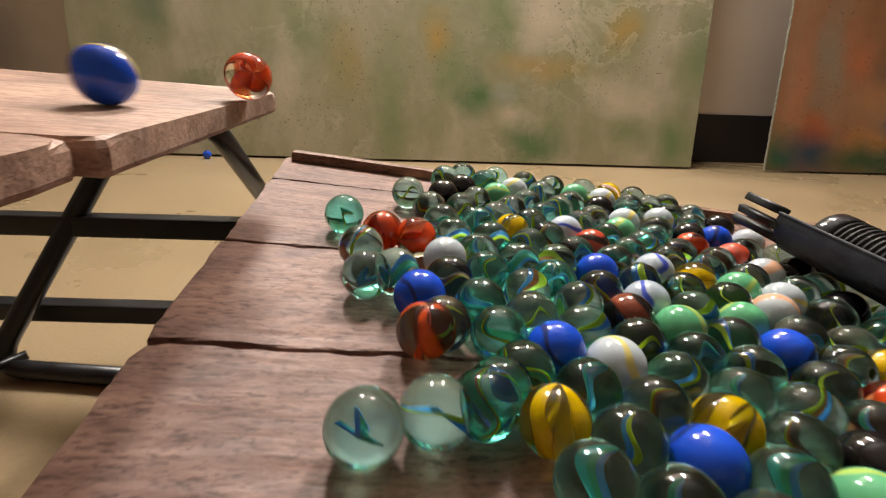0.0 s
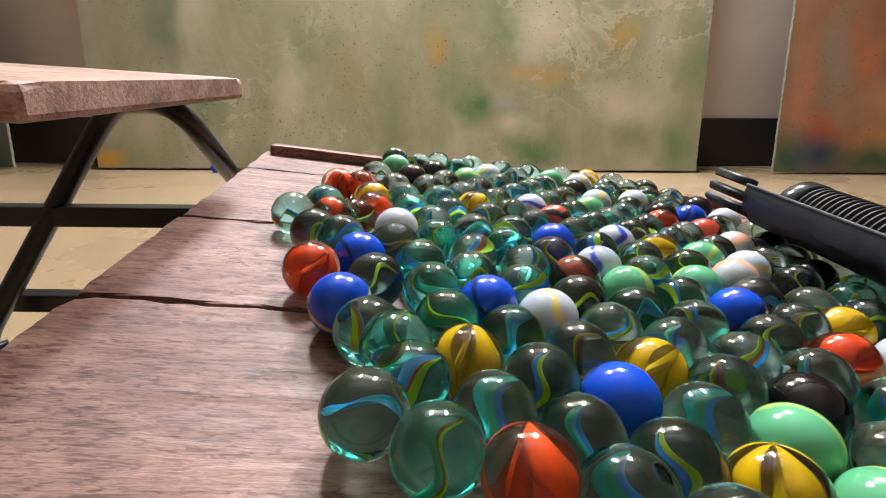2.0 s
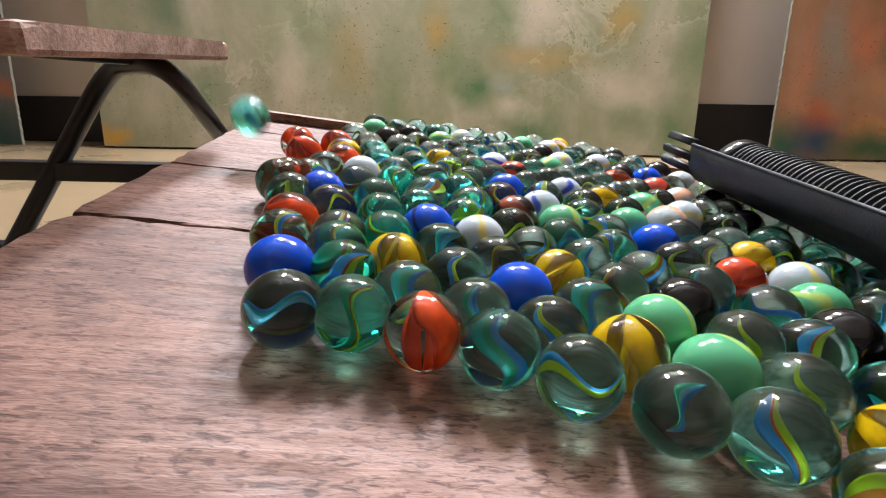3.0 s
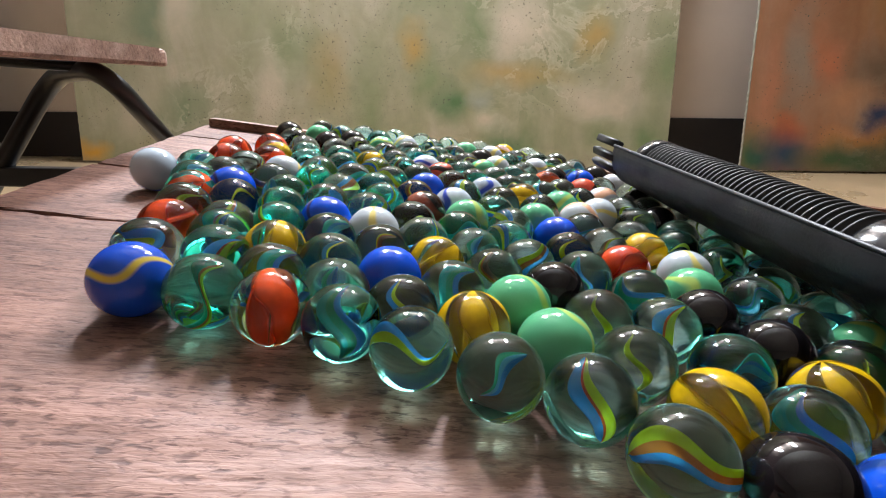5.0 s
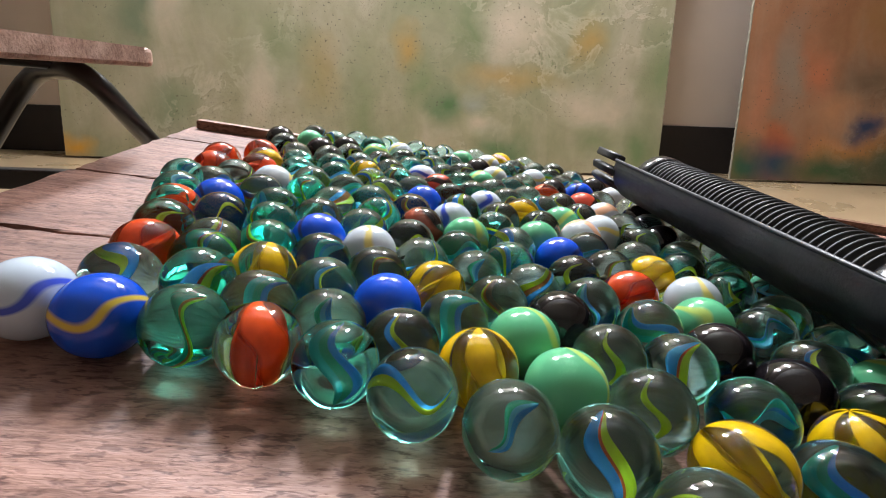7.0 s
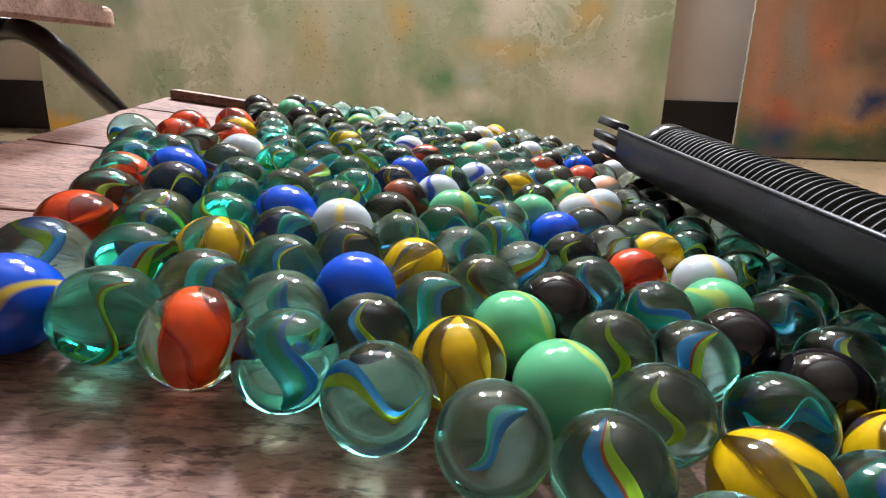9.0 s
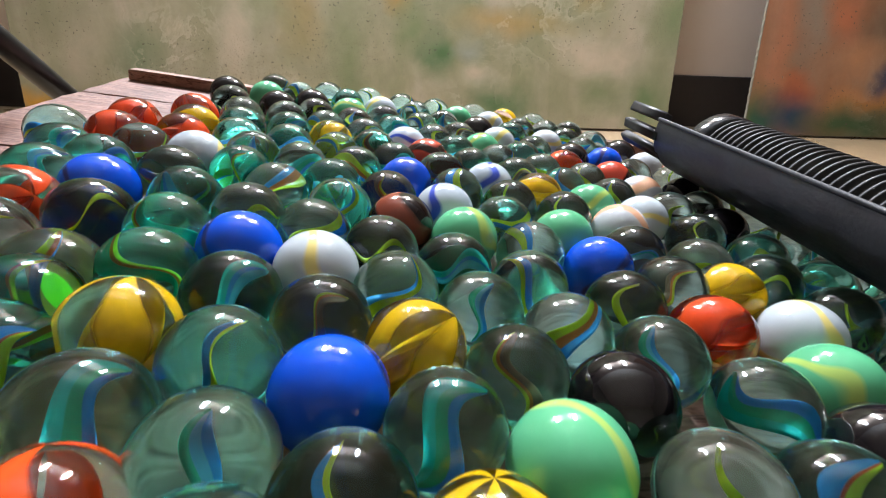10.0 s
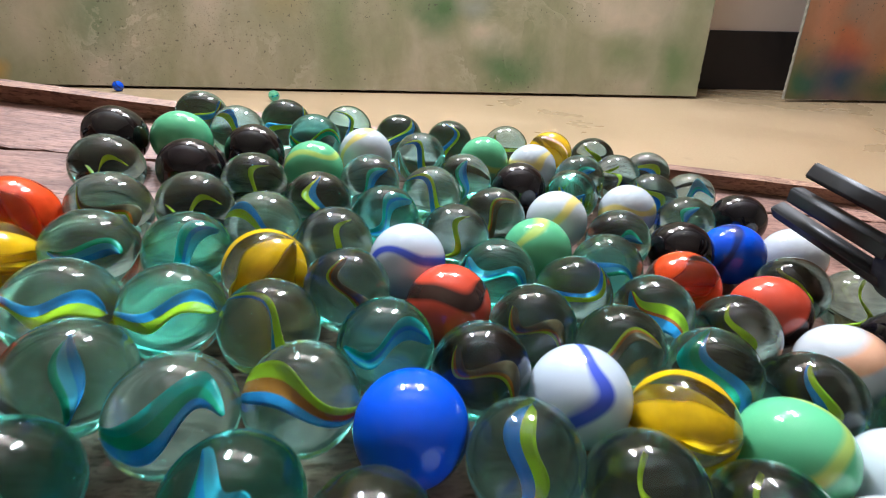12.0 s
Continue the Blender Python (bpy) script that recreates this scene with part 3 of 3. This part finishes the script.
def swirl(colors, twist, reach, blades, wide, seed, inner=0.06):
    """Twisted vanes of coloured glass round one axis, each a closed blade."""
    rng = random.Random(seed)
    bm = bmesh.new()
    steps, across = 14, 4
    for k in range(blades):
        slot = k % len(colors)
        a0 = 2 * math.pi * k / blades + rng.uniform(-0.3, 0.3)
        bend = rng.uniform(0.6, 1.3) * twist
        top, low = [], []
        for i in range(steps + 1):
            u = -1 + 2 * i / steps
            body = math.sqrt(max(0.0, 1 - u * u)) * wide
            for j in range(across + 1):
                w = body * (inner + (1 - inner) * j / across)
                a = a0 + bend * u + 0.5 * (j / across) ** 2
                p = Vector((w * math.cos(a), w * math.sin(a), u * reach)) * R
                side = Vector((-math.sin(a), math.cos(a), 0)) * (0.00035 * (1.05 - abs(u)) + 0.00004)
                top.append(bm.verts.new(p + side))
                low.append(bm.verts.new(p - side))
        row = across + 1
        for i in range(steps):
            for j in range(across):
                a = i * row + j
                for q in ((top[a], top[a + 1], top[a + row + 1], top[a + row]), (low[a + row], low[a + row + 1], low[a + 1], low[a])):
                    f = bm.faces.new(q)
                    f.smooth, f.material_index = True, slot
            for j, flip in ((0, False), (across, True)):
                a = i * row + j
                q = (top[a], top[a + row], low[a + row], low[a])
                f = bm.faces.new(q[::-1] if flip else q)
                f.material_index = slot
    return bm


def ribbon(stripes, wide, bend, reach, seed):
    """One folded, waving ribbon of coloured glass along local x, its broad face to local -y, one stripe of colour a letter."""
    bm = bmesh.new()
    slots = sorted(set(stripes))
    steps, across = 28, len(stripes)
    rows = []
    for i in range(steps + 1):
        u = -1 + 2 * i / steps
        swell = 1 + 0.35 * math.sin(2.2 * u + 1.9 * seed)
        half = wide * (0.04 + 0.96 * math.sqrt(max(0.0, 1 - u * u))) * swell
        z0 = bend * math.sin(3.3 * u + 0.3 * math.sin(seed))
        y0 = -0.12 * math.cos(1.6 * u) + 0.14 * math.sin(2.4 * u + seed)
        turn = 0.3 * u + 0.45 * math.sin(2.3 * u + 0.7 * seed)
        thick = 0.014 * (1.04 - abs(u))
        pair = []
        for side in (-1, 1):
            line = []
            for j in range(across + 1):
                w = half * (2 * j / across - 1)
                ripple = 0.035 * math.sin(5 * j / across + 2 * u + seed)
                p = Vector((reach * u, y0 + w * math.sin(turn) + ripple + side * thick, z0 + w * math.cos(turn)))
                line.append(bm.verts.new(p * R))
            pair.append(line)
        rows.append(pair)
    for (a0, a1), (b0, b1) in zip(rows, rows[1:]):
        for j in range(across):
            for q in ((a0[j], b0[j], b0[j + 1], a0[j + 1]), (a1[j + 1], b1[j + 1], b1[j], a1[j])):
                f = bm.faces.new(q)
                f.smooth, f.material_index = True, slots.index(stripes[j])
        for j, k in ((0, 0), (across, across - 1)):
            q = (a0[j], a1[j], b1[j], b0[j])
            f = bm.faces.new(q if j == 0 else q[::-1])
            f.material_index = slots.index(stripes[k])
    return bm


def glass_marble(glass, colors, label, twist=1.1, reach=0.8, blades=3, wide=0.7, seed=1, inner=0.06):
    ob = part("marble", ball(), glass)
    tagged(ob, label, "marble", "glass marbles")
    vanes = swirl(colors, twist, reach, blades, wide, seed, inner)
    vanes.transform(Matrix.Rotation(radians(90), 4, "Y"))
    part("swirl", vanes, [V[c] for c in colors], ob)
    return ob


def ribbon_marble(glass, stripes, label, wide, bend, reach, seed):
    ob = part("marble", ball(), glass)
    tagged(ob, label, "marble", "glass marbles")
    part("swirl", ribbon(stripes, wide, bend, reach, seed), [V[c] for c in sorted(set(stripes))], ob)
    return ob


def solid_marble(mat, label):
    ob = part("marble", ball(), mat)
    return tagged(ob, label, "marble", "glass marbles")


KINDS = {
    "a": ribbon_marble(CLEAR, "bbggtt", "clear greenish glass marble with a blue and teal ribbon", 0.22, 0.22, 0.72, 1),
    "c": ribbon_marble(CLEAR, "yyybbb", "clear greenish glass marble with a blue and yellow swirl", 0.15, -0.26, 0.80, 2),
    "d": ribbon_marble(GREENISH, "yogggg", "green-tinted glass marble with a thin yellow and orange vane", 0.18, 0.26, 0.76, 3),
    "e": ribbon_marble(SMOKY, "yy", "smoky glass marble with a thin yellow vane", 0.06, 0.20, 0.52, 4),
    "f": ribbon_marble(CLEAR, "bbboooyyyy", "clear glass marble with yellow, orange and blue ribbons", 0.24, -0.15, 0.84, 5),
    "h": ribbon_marble(GREENISH, "llbtt", "green-tinted glass marble with a pale blue vane", 0.20, 0.20, 0.62, 6),
    "i": ribbon_marble(CLEAR, "blg", "clear grey-green glass marble with a thin blue vane", 0.11, 0.10, 0.52, 7),
    "j": ribbon_marble(CLEAR, "yyyrbbbb", "clear glass marble with a yellow, red and blue leaf", 0.21, 0.10, 0.66, 8),
    "n": ribbon_marble(SMOKY, "nnnoy", "smoky glass marble with a brown and yellow vane", 0.17, 0.20, 0.60, 9),
    "x": ribbon_marble(CLEAR, "yyybbb", "clear glass marble with a broad yellow and blue band", 0.20, 0.14, 0.76, 10),
    "z": ribbon_marble(SMOKY, "yyybbb", "smoky glass marble with a yellow and blue vane", 0.12, 0.14, 0.54, 11),
    "v": ribbon_marble(SMOKY, "llltb", "dark glass marble with a pale blue wave", 0.18, 0.22, 0.62, 12),
    "r": glass_marble(RED_GLASS, "orr", "clear glass marble with red-orange vanes", 0.8, blades=3, wide=0.50, seed=7),
    "s": glass_marble(FRONT_RED, "rrr", "clear colourless glass marble with bright red vanes", 0.7, blades=2, wide=0.42, seed=17, inner=0.1),
    "y": glass_marble(AMBER, "Y", "clear glass marble with broad yellow vanes", 0.6, blades=3, wide=0.45, seed=8),
    "b": solid_marble(opaque_glass("blue_glass", (0.004, 0.075, 0.60), (0.01, 0.03, 0.16), 0.02), "opaque cobalt blue glass marble"),
    "B": solid_marble(opaque_glass("blue_yellow_glass", (0.004, 0.065, 0.50), (0.55, 0.42, 0.06), 0.02), "opaque blue glass marble with a yellow streak"),
    "w": solid_marble(opaque_glass("white_yellow_glass", (0.50, 0.56, 0.59), (0.72, 0.6, 0.2), 0.05), "opaque white glass marble with a yellow line"),
    "u": solid_marble(opaque_glass("white_blue_glass", (0.48, 0.56, 0.63), (0.05, 0.09, 0.5), 0.04), "opaque white glass marble with a blue stripe"),
    "q": solid_marble(opaque_glass("white_orange_glass", (0.52, 0.55, 0.57), (0.72, 0.4, 0.25), 0.12), "opaque white glass marble with an orange band"),
    "g": solid_marble(opaque_glass("green_opaque_glass", (0.105, 0.43, 0.21), (0.36, 0.52, 0.12), 0.03), "opaque mint green glass marble with a yellow streak"),
    "k": solid_marble(opaque_glass("black_glass", (0.006, 0.005, 0.006), (0.014, 0.010, 0.012), 0.03), "opaque black glass marble"),
    "R": solid_marble(opaque_glass("striped_red_glass", (0.50, 0.06, 0.03), (0.03, 0.015, 0.012), 0.10), "dark red glass marble with brown stripes"),
    "m": solid_marble(opaque_glass("brown_glass", (0.012, 0.008, 0.008), (0.21, 0.047, 0.024), 0.24), "opaque brown-red glass marble with black bands"),
}
rng = random.Random(4)


# a marble's ribbon shows its broad face to the near side and slants by a sign: - / | \\, or anyhow: .
SLANT = {"-": 0, "/": 50, "|": 90, "\\": 138}
FACING = Matrix.Rotation(radians(-32), 3, "X")


def set_turn(sign):
    """The turn of a marble whose ribbon slants by a sign."""
    loose = 12 if sign in SLANT else 38
    roll = SLANT[sign] + rng.uniform(-10, 10) if sign in SLANT else rng.uniform(0, 360)
    own = Euler((radians(rng.uniform(-loose, loose)), 0, radians(rng.uniform(-loose, loose)))).to_matrix()
    return FACING @ own @ Matrix.Rotation(radians(-roll), 3, "Y")


def lay(kind, sign, u, v):
    """A marble at rest on the lower table, at board place u, v in millimetres."""
    if kind == "e" and sign == ".":
        kind = rng.choice("eeenzvi")
    return copy_thing(KINDS[kind], Matrix.LocRotScale(BOARD @ Vector((u / 1000, v / 1000, R)), set_turn(sign).to_quaternion(), None))


def strand(kinds, signs, us, vs):
    """A strand of marbles lying one behind another, from the near end to the far one."""
    for kind, sign, u, v in zip(kinds, signs, us, vs):
        lay(kind, sign, u, v)


strand("deba", "....", (21.0, 14.5, 8.6, 1.0,), (90.2, 123.0, 138.8, 154.0,))
strand("ayddhewr", "/|\\.....", (40.2, 37.1, 34.0, 31.2, 28.7, 20.1, 20.5, 10.1,), (68.9, 85.7, 102.6, 119.7, 136.7, 151.4, 168.2, 186.6,))
strand("iehbedixine", "|./...|--\\-", (56.2, 53.1, 50.1, 47.1, 44.5, 35.5, 35.0, 26.5, 23.3, 19.3, 9.3,), (63.2, 79.9, 96.7, 113.5, 130.4, 159.0, 176.0, 190.8, 207.6, 224.5, 246.1,))
strand("zbnwcfaxhek", "|./...--/-.", (72.3, 69.2, 66.1, 63.2, 60.3, 47.7, 50.8, 43.5, 40.3, 35.9, 28.7,), (57.4, 74.2, 90.9, 107.6, 124.2, 147.1, 169.8, 190.9, 209.3, 228.4, 248.6,))
strand("iyaycechfcycekc", "/|///-..-\\/-/..", (91.4, 88.5, 85.3, 82.2, 79.2, 76.2, 65.0, 61.6, 67.6, 60.2, 56.5, 52.8, 46.1, 41.7, 33.3,), (35.0, 51.8, 68.5, 85.3, 101.9, 118.6, 140.3, 156.7, 172.5, 187.7, 204.3, 220.9, 243.0, 264.5, 280.5,))
strand("fjggnihmebhneegdc", "-|..|.-...-|.....", (118.0, 107.6, 106.2, 101.4, 98.2, 95.2, 92.3, 81.1, 77.8, 83.7, 80.2, 72.8, 69.1, 63.5, 60.2, 57.7, 46.4,), (16.3, 29.8, 46.8, 63.0, 79.7, 96.3, 113.0, 134.7, 151.4, 167.2, 183.8, 199.1, 215.8, 234.4, 255.6, 280.3, 293.2,))
strand("kyeekfccguxnRuhiwc", "..||./....|\\..//..", (134.9, 132.0, 122.5, 121.0, 114.3, 111.2, 108.5, 113.5, 97.3, 93.9, 99.8, 96.4, 92.9, 85.5, 80.8, 76.6, 75.0, 68.1,), (10.9, 27.7, 41.8, 58.6, 74.1, 90.8, 107.6, 123.8, 129.2, 145.9, 161.8, 178.5, 195.2, 210.5, 229.4, 249.0, 271.6, 293.9,))
strand("bahjaiebgceunheccc", ".|-/\\|......\\\\/\\..", (152.4, 148.6, 144.9, 138.0, 140.0, 127.2, 128.5, 129.8, 126.2, 110.0, 116.0, 112.5, 109.1, 105.6, 98.0, 94.2, 93.1, 86.6,), (7.3, 23.9, 41.3, 57.0, 74.2, 85.1, 101.9, 118.7, 135.2, 140.5, 156.3, 173.1, 189.8, 206.5, 222.1, 244.7, 272.6, 290.2,))
strand("eykkreeeyncgnic", ".........-/./|.", (171.8, 162.9, 162.6, 153.7, 144.4, 145.1, 143.9, 132.2, 128.7, 125.3, 121.8, 118.4, 110.6, 105.9, 105.3,), (10.1, 33.1, 50.1, 64.5, 94.2, 111.3, 128.3, 151.0, 167.6, 184.3, 201.0, 217.8, 233.7, 257.1, 289.6,))
strand("eeeegwyeqgajewkg", "..........|\\....", (188.5, 178.4, 178.0, 176.6, 159.5, 166.8, 160.0, 161.5, 148.1, 145.3, 141.6, 138.4, 134.8, 129.5, 123.1, 115.9,), (6.3, 25.8, 42.9, 59.9, 79.5, 95.0, 110.5, 124.2, 144.9, 161.9, 178.5, 195.3, 212.0, 234.9, 254.0, 275.6,))
strand("eeaegeewzereewe", "........||.....", (210.7, 202.8, 199.0, 193.9, 192.5, 177.6, 177.4, 161.3, 158.6, 154.7, 152.2, 144.5, 140.1, 133.0, 127.5,), (-18.2, -3.1, 20.3, 36.6, 53.6, 77.0, 118.0, 155.7, 172.6, 189.3, 206.1, 226.0, 252.1, 272.8, 290.6,))
strand("akkeeeeeeeqRkwey", "................", (213.0, 215.1, 209.3, 195.8, 191.5, 185.5, 194.4, 186.3, 173.9, 176.2, 173.9, 169.7, 161.0, 156.1, 148.7, 145.2,), (10.6, 27.9, 44.0, 70.4, 86.9, 102.9, 117.5, 132.5, 144.2, 163.9, 180.8, 197.4, 221.8, 244.1, 266.7, 289.6,))
strand("keeekeebeeee", "............", (210.1, 211.0, 202.5, 201.2, 188.8, 192.2, 183.9, 178.1, 173.2, 170.4, 164.6, 162.2,), (61.1, 78.2, 102.4, 140.8, 152.6, 169.7, 206.7, 222.8, 239.1, 255.7, 271.1, 287.7,))
strand("eeeeeekeqkee", "............", (217.4, 217.9, 209.3, 217.5, 204.9, 209.1, 196.0, 200.5, 198.8, 195.9, 187.1, 180.2,), (94.0, 111.1, 125.8, 145.9, 158.4, 175.3, 186.2, 202.7, 223.0, 244.4, 259.3, 277.4,))
# all but the first are added unseen behind the tool, blocking light
strand("kekkek", "......", (215.6, 234.5, 235.0, 234.0, 234.6, 228.5,), (194.6, 86.0, 103.4, 120.8, 138.0, 69.0,))

# marbles that lie on the floor by the paintings
for kind, x, y in (("b", -0.494, 0.965), ("h", -0.204, 0.90)):
    copy_thing(KINDS[kind], pose(x, y, R, 40, 20, 70))

# ---- marbles that roll ----
EDGE = Vector((0.0005, -0.056, R + 0.0005))
LANE = Vector((-0.042, -0.113, R))
WAIT = Vector((-0.20, -0.30, R))
ROLLERS = []


def rolled(turn, a, b):
    """The turn after rolling from a to b, held under a quarter turn."""
    way = b - a
    axis = Vector((-way.y, way.x, 0))
    if axis.length < 1e-5:
        return turn
    from_roll = Matrix.Rotation(min(way.length / R, 1.25), 3, axis.normalized())
    return from_roll @ turn


def roller(kind, places, sign=".", when=12.0):
    """A marble with its places in time: (seconds, world place); sign: how its ribbon slants at a time."""
    turns, turn, last = [], Matrix.Identity(3), places[0][1]
    for t, p in places:
        turn = rolled(turn, last, p)
        turns.append(turn)
        last = p
    held = [m for (t, p), m in zip(places, turns) if t <= when + 0.01][-1]
    first = held.inverted() @ set_turn(sign)
    rows = [(t, Matrix.LocRotScale(p, (m @ first).to_quaternion(), None)) for (t, p), m in zip(places, turns)]
    ob = copy_thing(KINDS[kind], rows[0][1])
    ROLLERS.append((ob, rows))
    return ob


def on_board(u, v, lift=0.0):
    return BOARD @ Vector((u / 1000, v / 1000, R + lift))


def spread(points):
    """Rows every tenth of a second or so between the given ones, so that nothing swings past its place."""
    out = []
    for (ta, a), (tb, b) in zip(points, points[1:]):
        n = max(1, min(6, round((tb - ta) / 0.12)))
        out += [(ta + (tb - ta) * k / n, a.lerp(b, k / n)) for k in range(n)]
    return out + [points[-1]]


def dropper(kind, t_edge, queue, stops, lead=0.17, sign="."):
    """A marble that rolls off the upper table at t_edge, falls, and rolls on to its stops (seconds, u, v)."""
    wait = UPPER @ (WAIT + Vector((-0.019 * queue, -0.004 * (queue % 2), 0)))
    lane, edge = UPPER @ LANE, UPPER @ EDGE
    land = on_board(*stops[0][1:])
    raw = [(t_edge - 0.62, wait), (t_edge - lead, lane), (t_edge, edge), (t_edge + 0.07, edge.lerp(land, 0.52) + Vector((0, 0, 0.013))), (t_edge + 0.13, land)]
    if raw[1][0] < 0:
        # already under way when the clip starts
        early = lane.lerp(edge, -raw[1][0] / lead)
        raw = [(0.0, early)] + raw[2:] if t_edge > 0.02 else [(0.0, edge)] + raw[3:]
    elif raw[0][0] < 0:
        raw = [(0.0, wait.lerp(lane, -raw[0][0] / 0.45))] + raw[1:]
    else:
        raw = [(0.0, wait)] + raw
    raw += [(t, on_board(u, v)) for t, u, v in stops if t > t_edge + 0.14]
    places = spread(raw)
    if places[-1][0] < 12.0:
        places.append((12.0, places[-1][1]))
    return roller(kind, places, sign)


def drifter(kind, stops, sign=".", when=12.0):
    """A marble that rolls over the lower table from the clip's start."""
    places = spread([(t, on_board(u, v)) for t, u, v in stops])
    if places[-1][0] < 12.0:
        places.append((12.0, places[-1][1]))
    return roller(kind, places, sign, when)


dropper("r", 0.02, 0, [(0.15, -14, 192), (0.5, -14, 178), (1.0, -8, 166), (1.5, -9, 152), (2.0, -5, 128), (2.5, 4, 117), (3.0, 4, 110), (3.7, 5, 109), (5.2, 5.9, 92.6)])
dropper("B", 0.12, 1, [(0.25, -24, 200), (0.4, -20, 186), (0.7, -23, 163), (1.0, -15, 145), (1.5, -4, 127), (2.0, 6, 108), (2.5, 8, 90), (3.0, 9, 77), (3.7, 9, 76.5), (5.2, 12, 60.4)], sign="-")
dropper("c", 0.34, 2, [(0.5, 3, 238), (0.8, 14, 272), (1.2, 18.9, 292)])
dropper("g", 0.51, 3, [(0.62, -17, 215), (0.8, 9, 222), (1.0, 17, 250), (1.4, 19.6, 269.6)])
dropper("y", 0.60, 4, [(0.73, -6, 199), (0.85, 5, 205), (1.2, 9, 206), (2.5, 9.1, 201.2)])
dropper("h", 0.81, 5, [(0.93, -8, 196), (1.5, -7, 194), (2.0, -10, 190), (2.6, -11, 160), (3.0, -9, 148), (5.2, -6, 142)])
dropper("c", 0.875, 6, [(1.05, -20, 226), (1.3, -6, 212), (1.6, 2, 186), (2.2, 5.2, 169.3)])
dropper("r", 1.17, 7, [(1.33, -12, 240), (1.5, -3, 228), (2.0, 3, 222), (3.0, 3.2, 218.8)])
dropper("e", 1.31, 8, [(1.43, -25, 194), (1.6, -25, 173), (1.8, -21, 170), (2.0, -9, 158), (2.5, -5, 138), (3.0, -1, 132), (3.7, -1, 128), (5.2, 3, 110)])
dropper("r", 1.63, 9, [(1.76, -18, 236), (1.9, -8, 228), (2.2, -8, 210), (3.0, -9, 196), (5.2, -6.9, 180.2)])
dropper("c", 1.83, 10, [(1.95, -24, 186), (2.1, -21, 152), (2.4, -21, 130), (2.5, -15, 115), (2.7, -3, 100), (3.0, 5, 95), (3.7, 6, 93), (5.2, 8, 76.2)])
dropper("r", 2.618, 11, [(2.76, -26, 205), (2.8, -24, 214), (3.0, -16, 215), (3.6, -13, 207), (5.2, -9.8, 199.2)])
dropper("h", 2.89, 12, [(3.08, -28, 196), (3.4, -23, 182), (3.7, -20, 172), (5.2, -11, 160)])
dropper("k", 3.79, 13, [(3.92, -22, 240), (4.3, -8, 258), (5.0, 2.0, 268)])
dropper("h", 3.95, 14, [(4.08, -34, 180), (4.5, -36, 90), (4.9, -10, 0), (5.2, 40, -100)])
dropper("u", 4.75, 15, [(4.88, -30, 180), (5.1, -22, 130), (5.3, -13, 100), (5.5, -8, 82), (5.8, -3, 66), (6.0, -3.5, 64.5)], sign="-")
dropper("c", 7.11, 16, [(7.23, -36, 232), (7.5, -34, 212), (8.2, -26, 190), (9.0, -22, 178)], 0.09)
drifter("r", [(0.0, -4, 190), (0.5, -2, 193), (1.0, -1, 181), (2.0, -5, 175), (2.5, -6, 160), (3.0, -6, 152), (3.7, -7, 145), (5.2, -1, 126)])
drifter("v", [(0.0, -9, 150), (0.5, 5, 119), (1.0, 5, 113), (1.5, 6, 92), (2.0, 15, 68), (2.5, 15, 64), (3.0, 14, 59), (3.7, 14, 58.5), (4.0, 22, 42), (4.3, 44, 10), (4.6, 84, -50), (4.9, 130, -120)], "-", 3.3)
drifter("f", [(0.0, -12, 172), (0.5, -8, 158), (1.0, -6, 136), (1.5, 5, 107), (2.0, 14, 96), (2.5, 20.2, 99)])
drifter("j", [(0.0, 26, 95), (0.5, 24, 104), (1.0, 23, 102), (1.5, 23, 89), (2.0, 24.2, 78)], "/")
drifter("d", [(0.0, -21, 205), (0.2, -19, 170), (0.5, -9, 115), (1.0, 4, 92), (1.2, 7, 91), (1.35, 16, 76), (1.5, 25, 64), (1.6, 28, 60.5), (2.0, 28.3, 59.3)], "/")
drifter("s", [(0.0, 9, 119), (0.2, 12, 100), (0.5, 18, 80), (1.0, 26, 62), (1.6, 43.9, 54.7)], "|")
drifter("a", [(0.0, -7, 82), (0.3, 10, 62), (0.8, 40, 48), (1.3, 59.6, 50.2)], "|")
drifter("c", [(0.0, 9, 87), (0.3, 28, 66), (0.7, 52, 44), (1.1, 74.4, 42.6)], "-")

# light that the glass gathers falls on the planks
for ob in scene.objects:
    if ob.name.split(".")[0] == "marble" and len(ob.children):
        ob.cycles.is_caustics_caster = True
    elif ob.name.split(".")[0] in ("plank", "swirl"):
        ob.cycles.is_caustics_receiver = True

# the patterns of the marbles are done with
for template in list(KINDS.values()):
    for ob in (*template.children, template):
        bpy.data.objects.remove(ob)


def motions():
    for ob, rows in ROLLERS:
        walk(ob, rows)


motions()
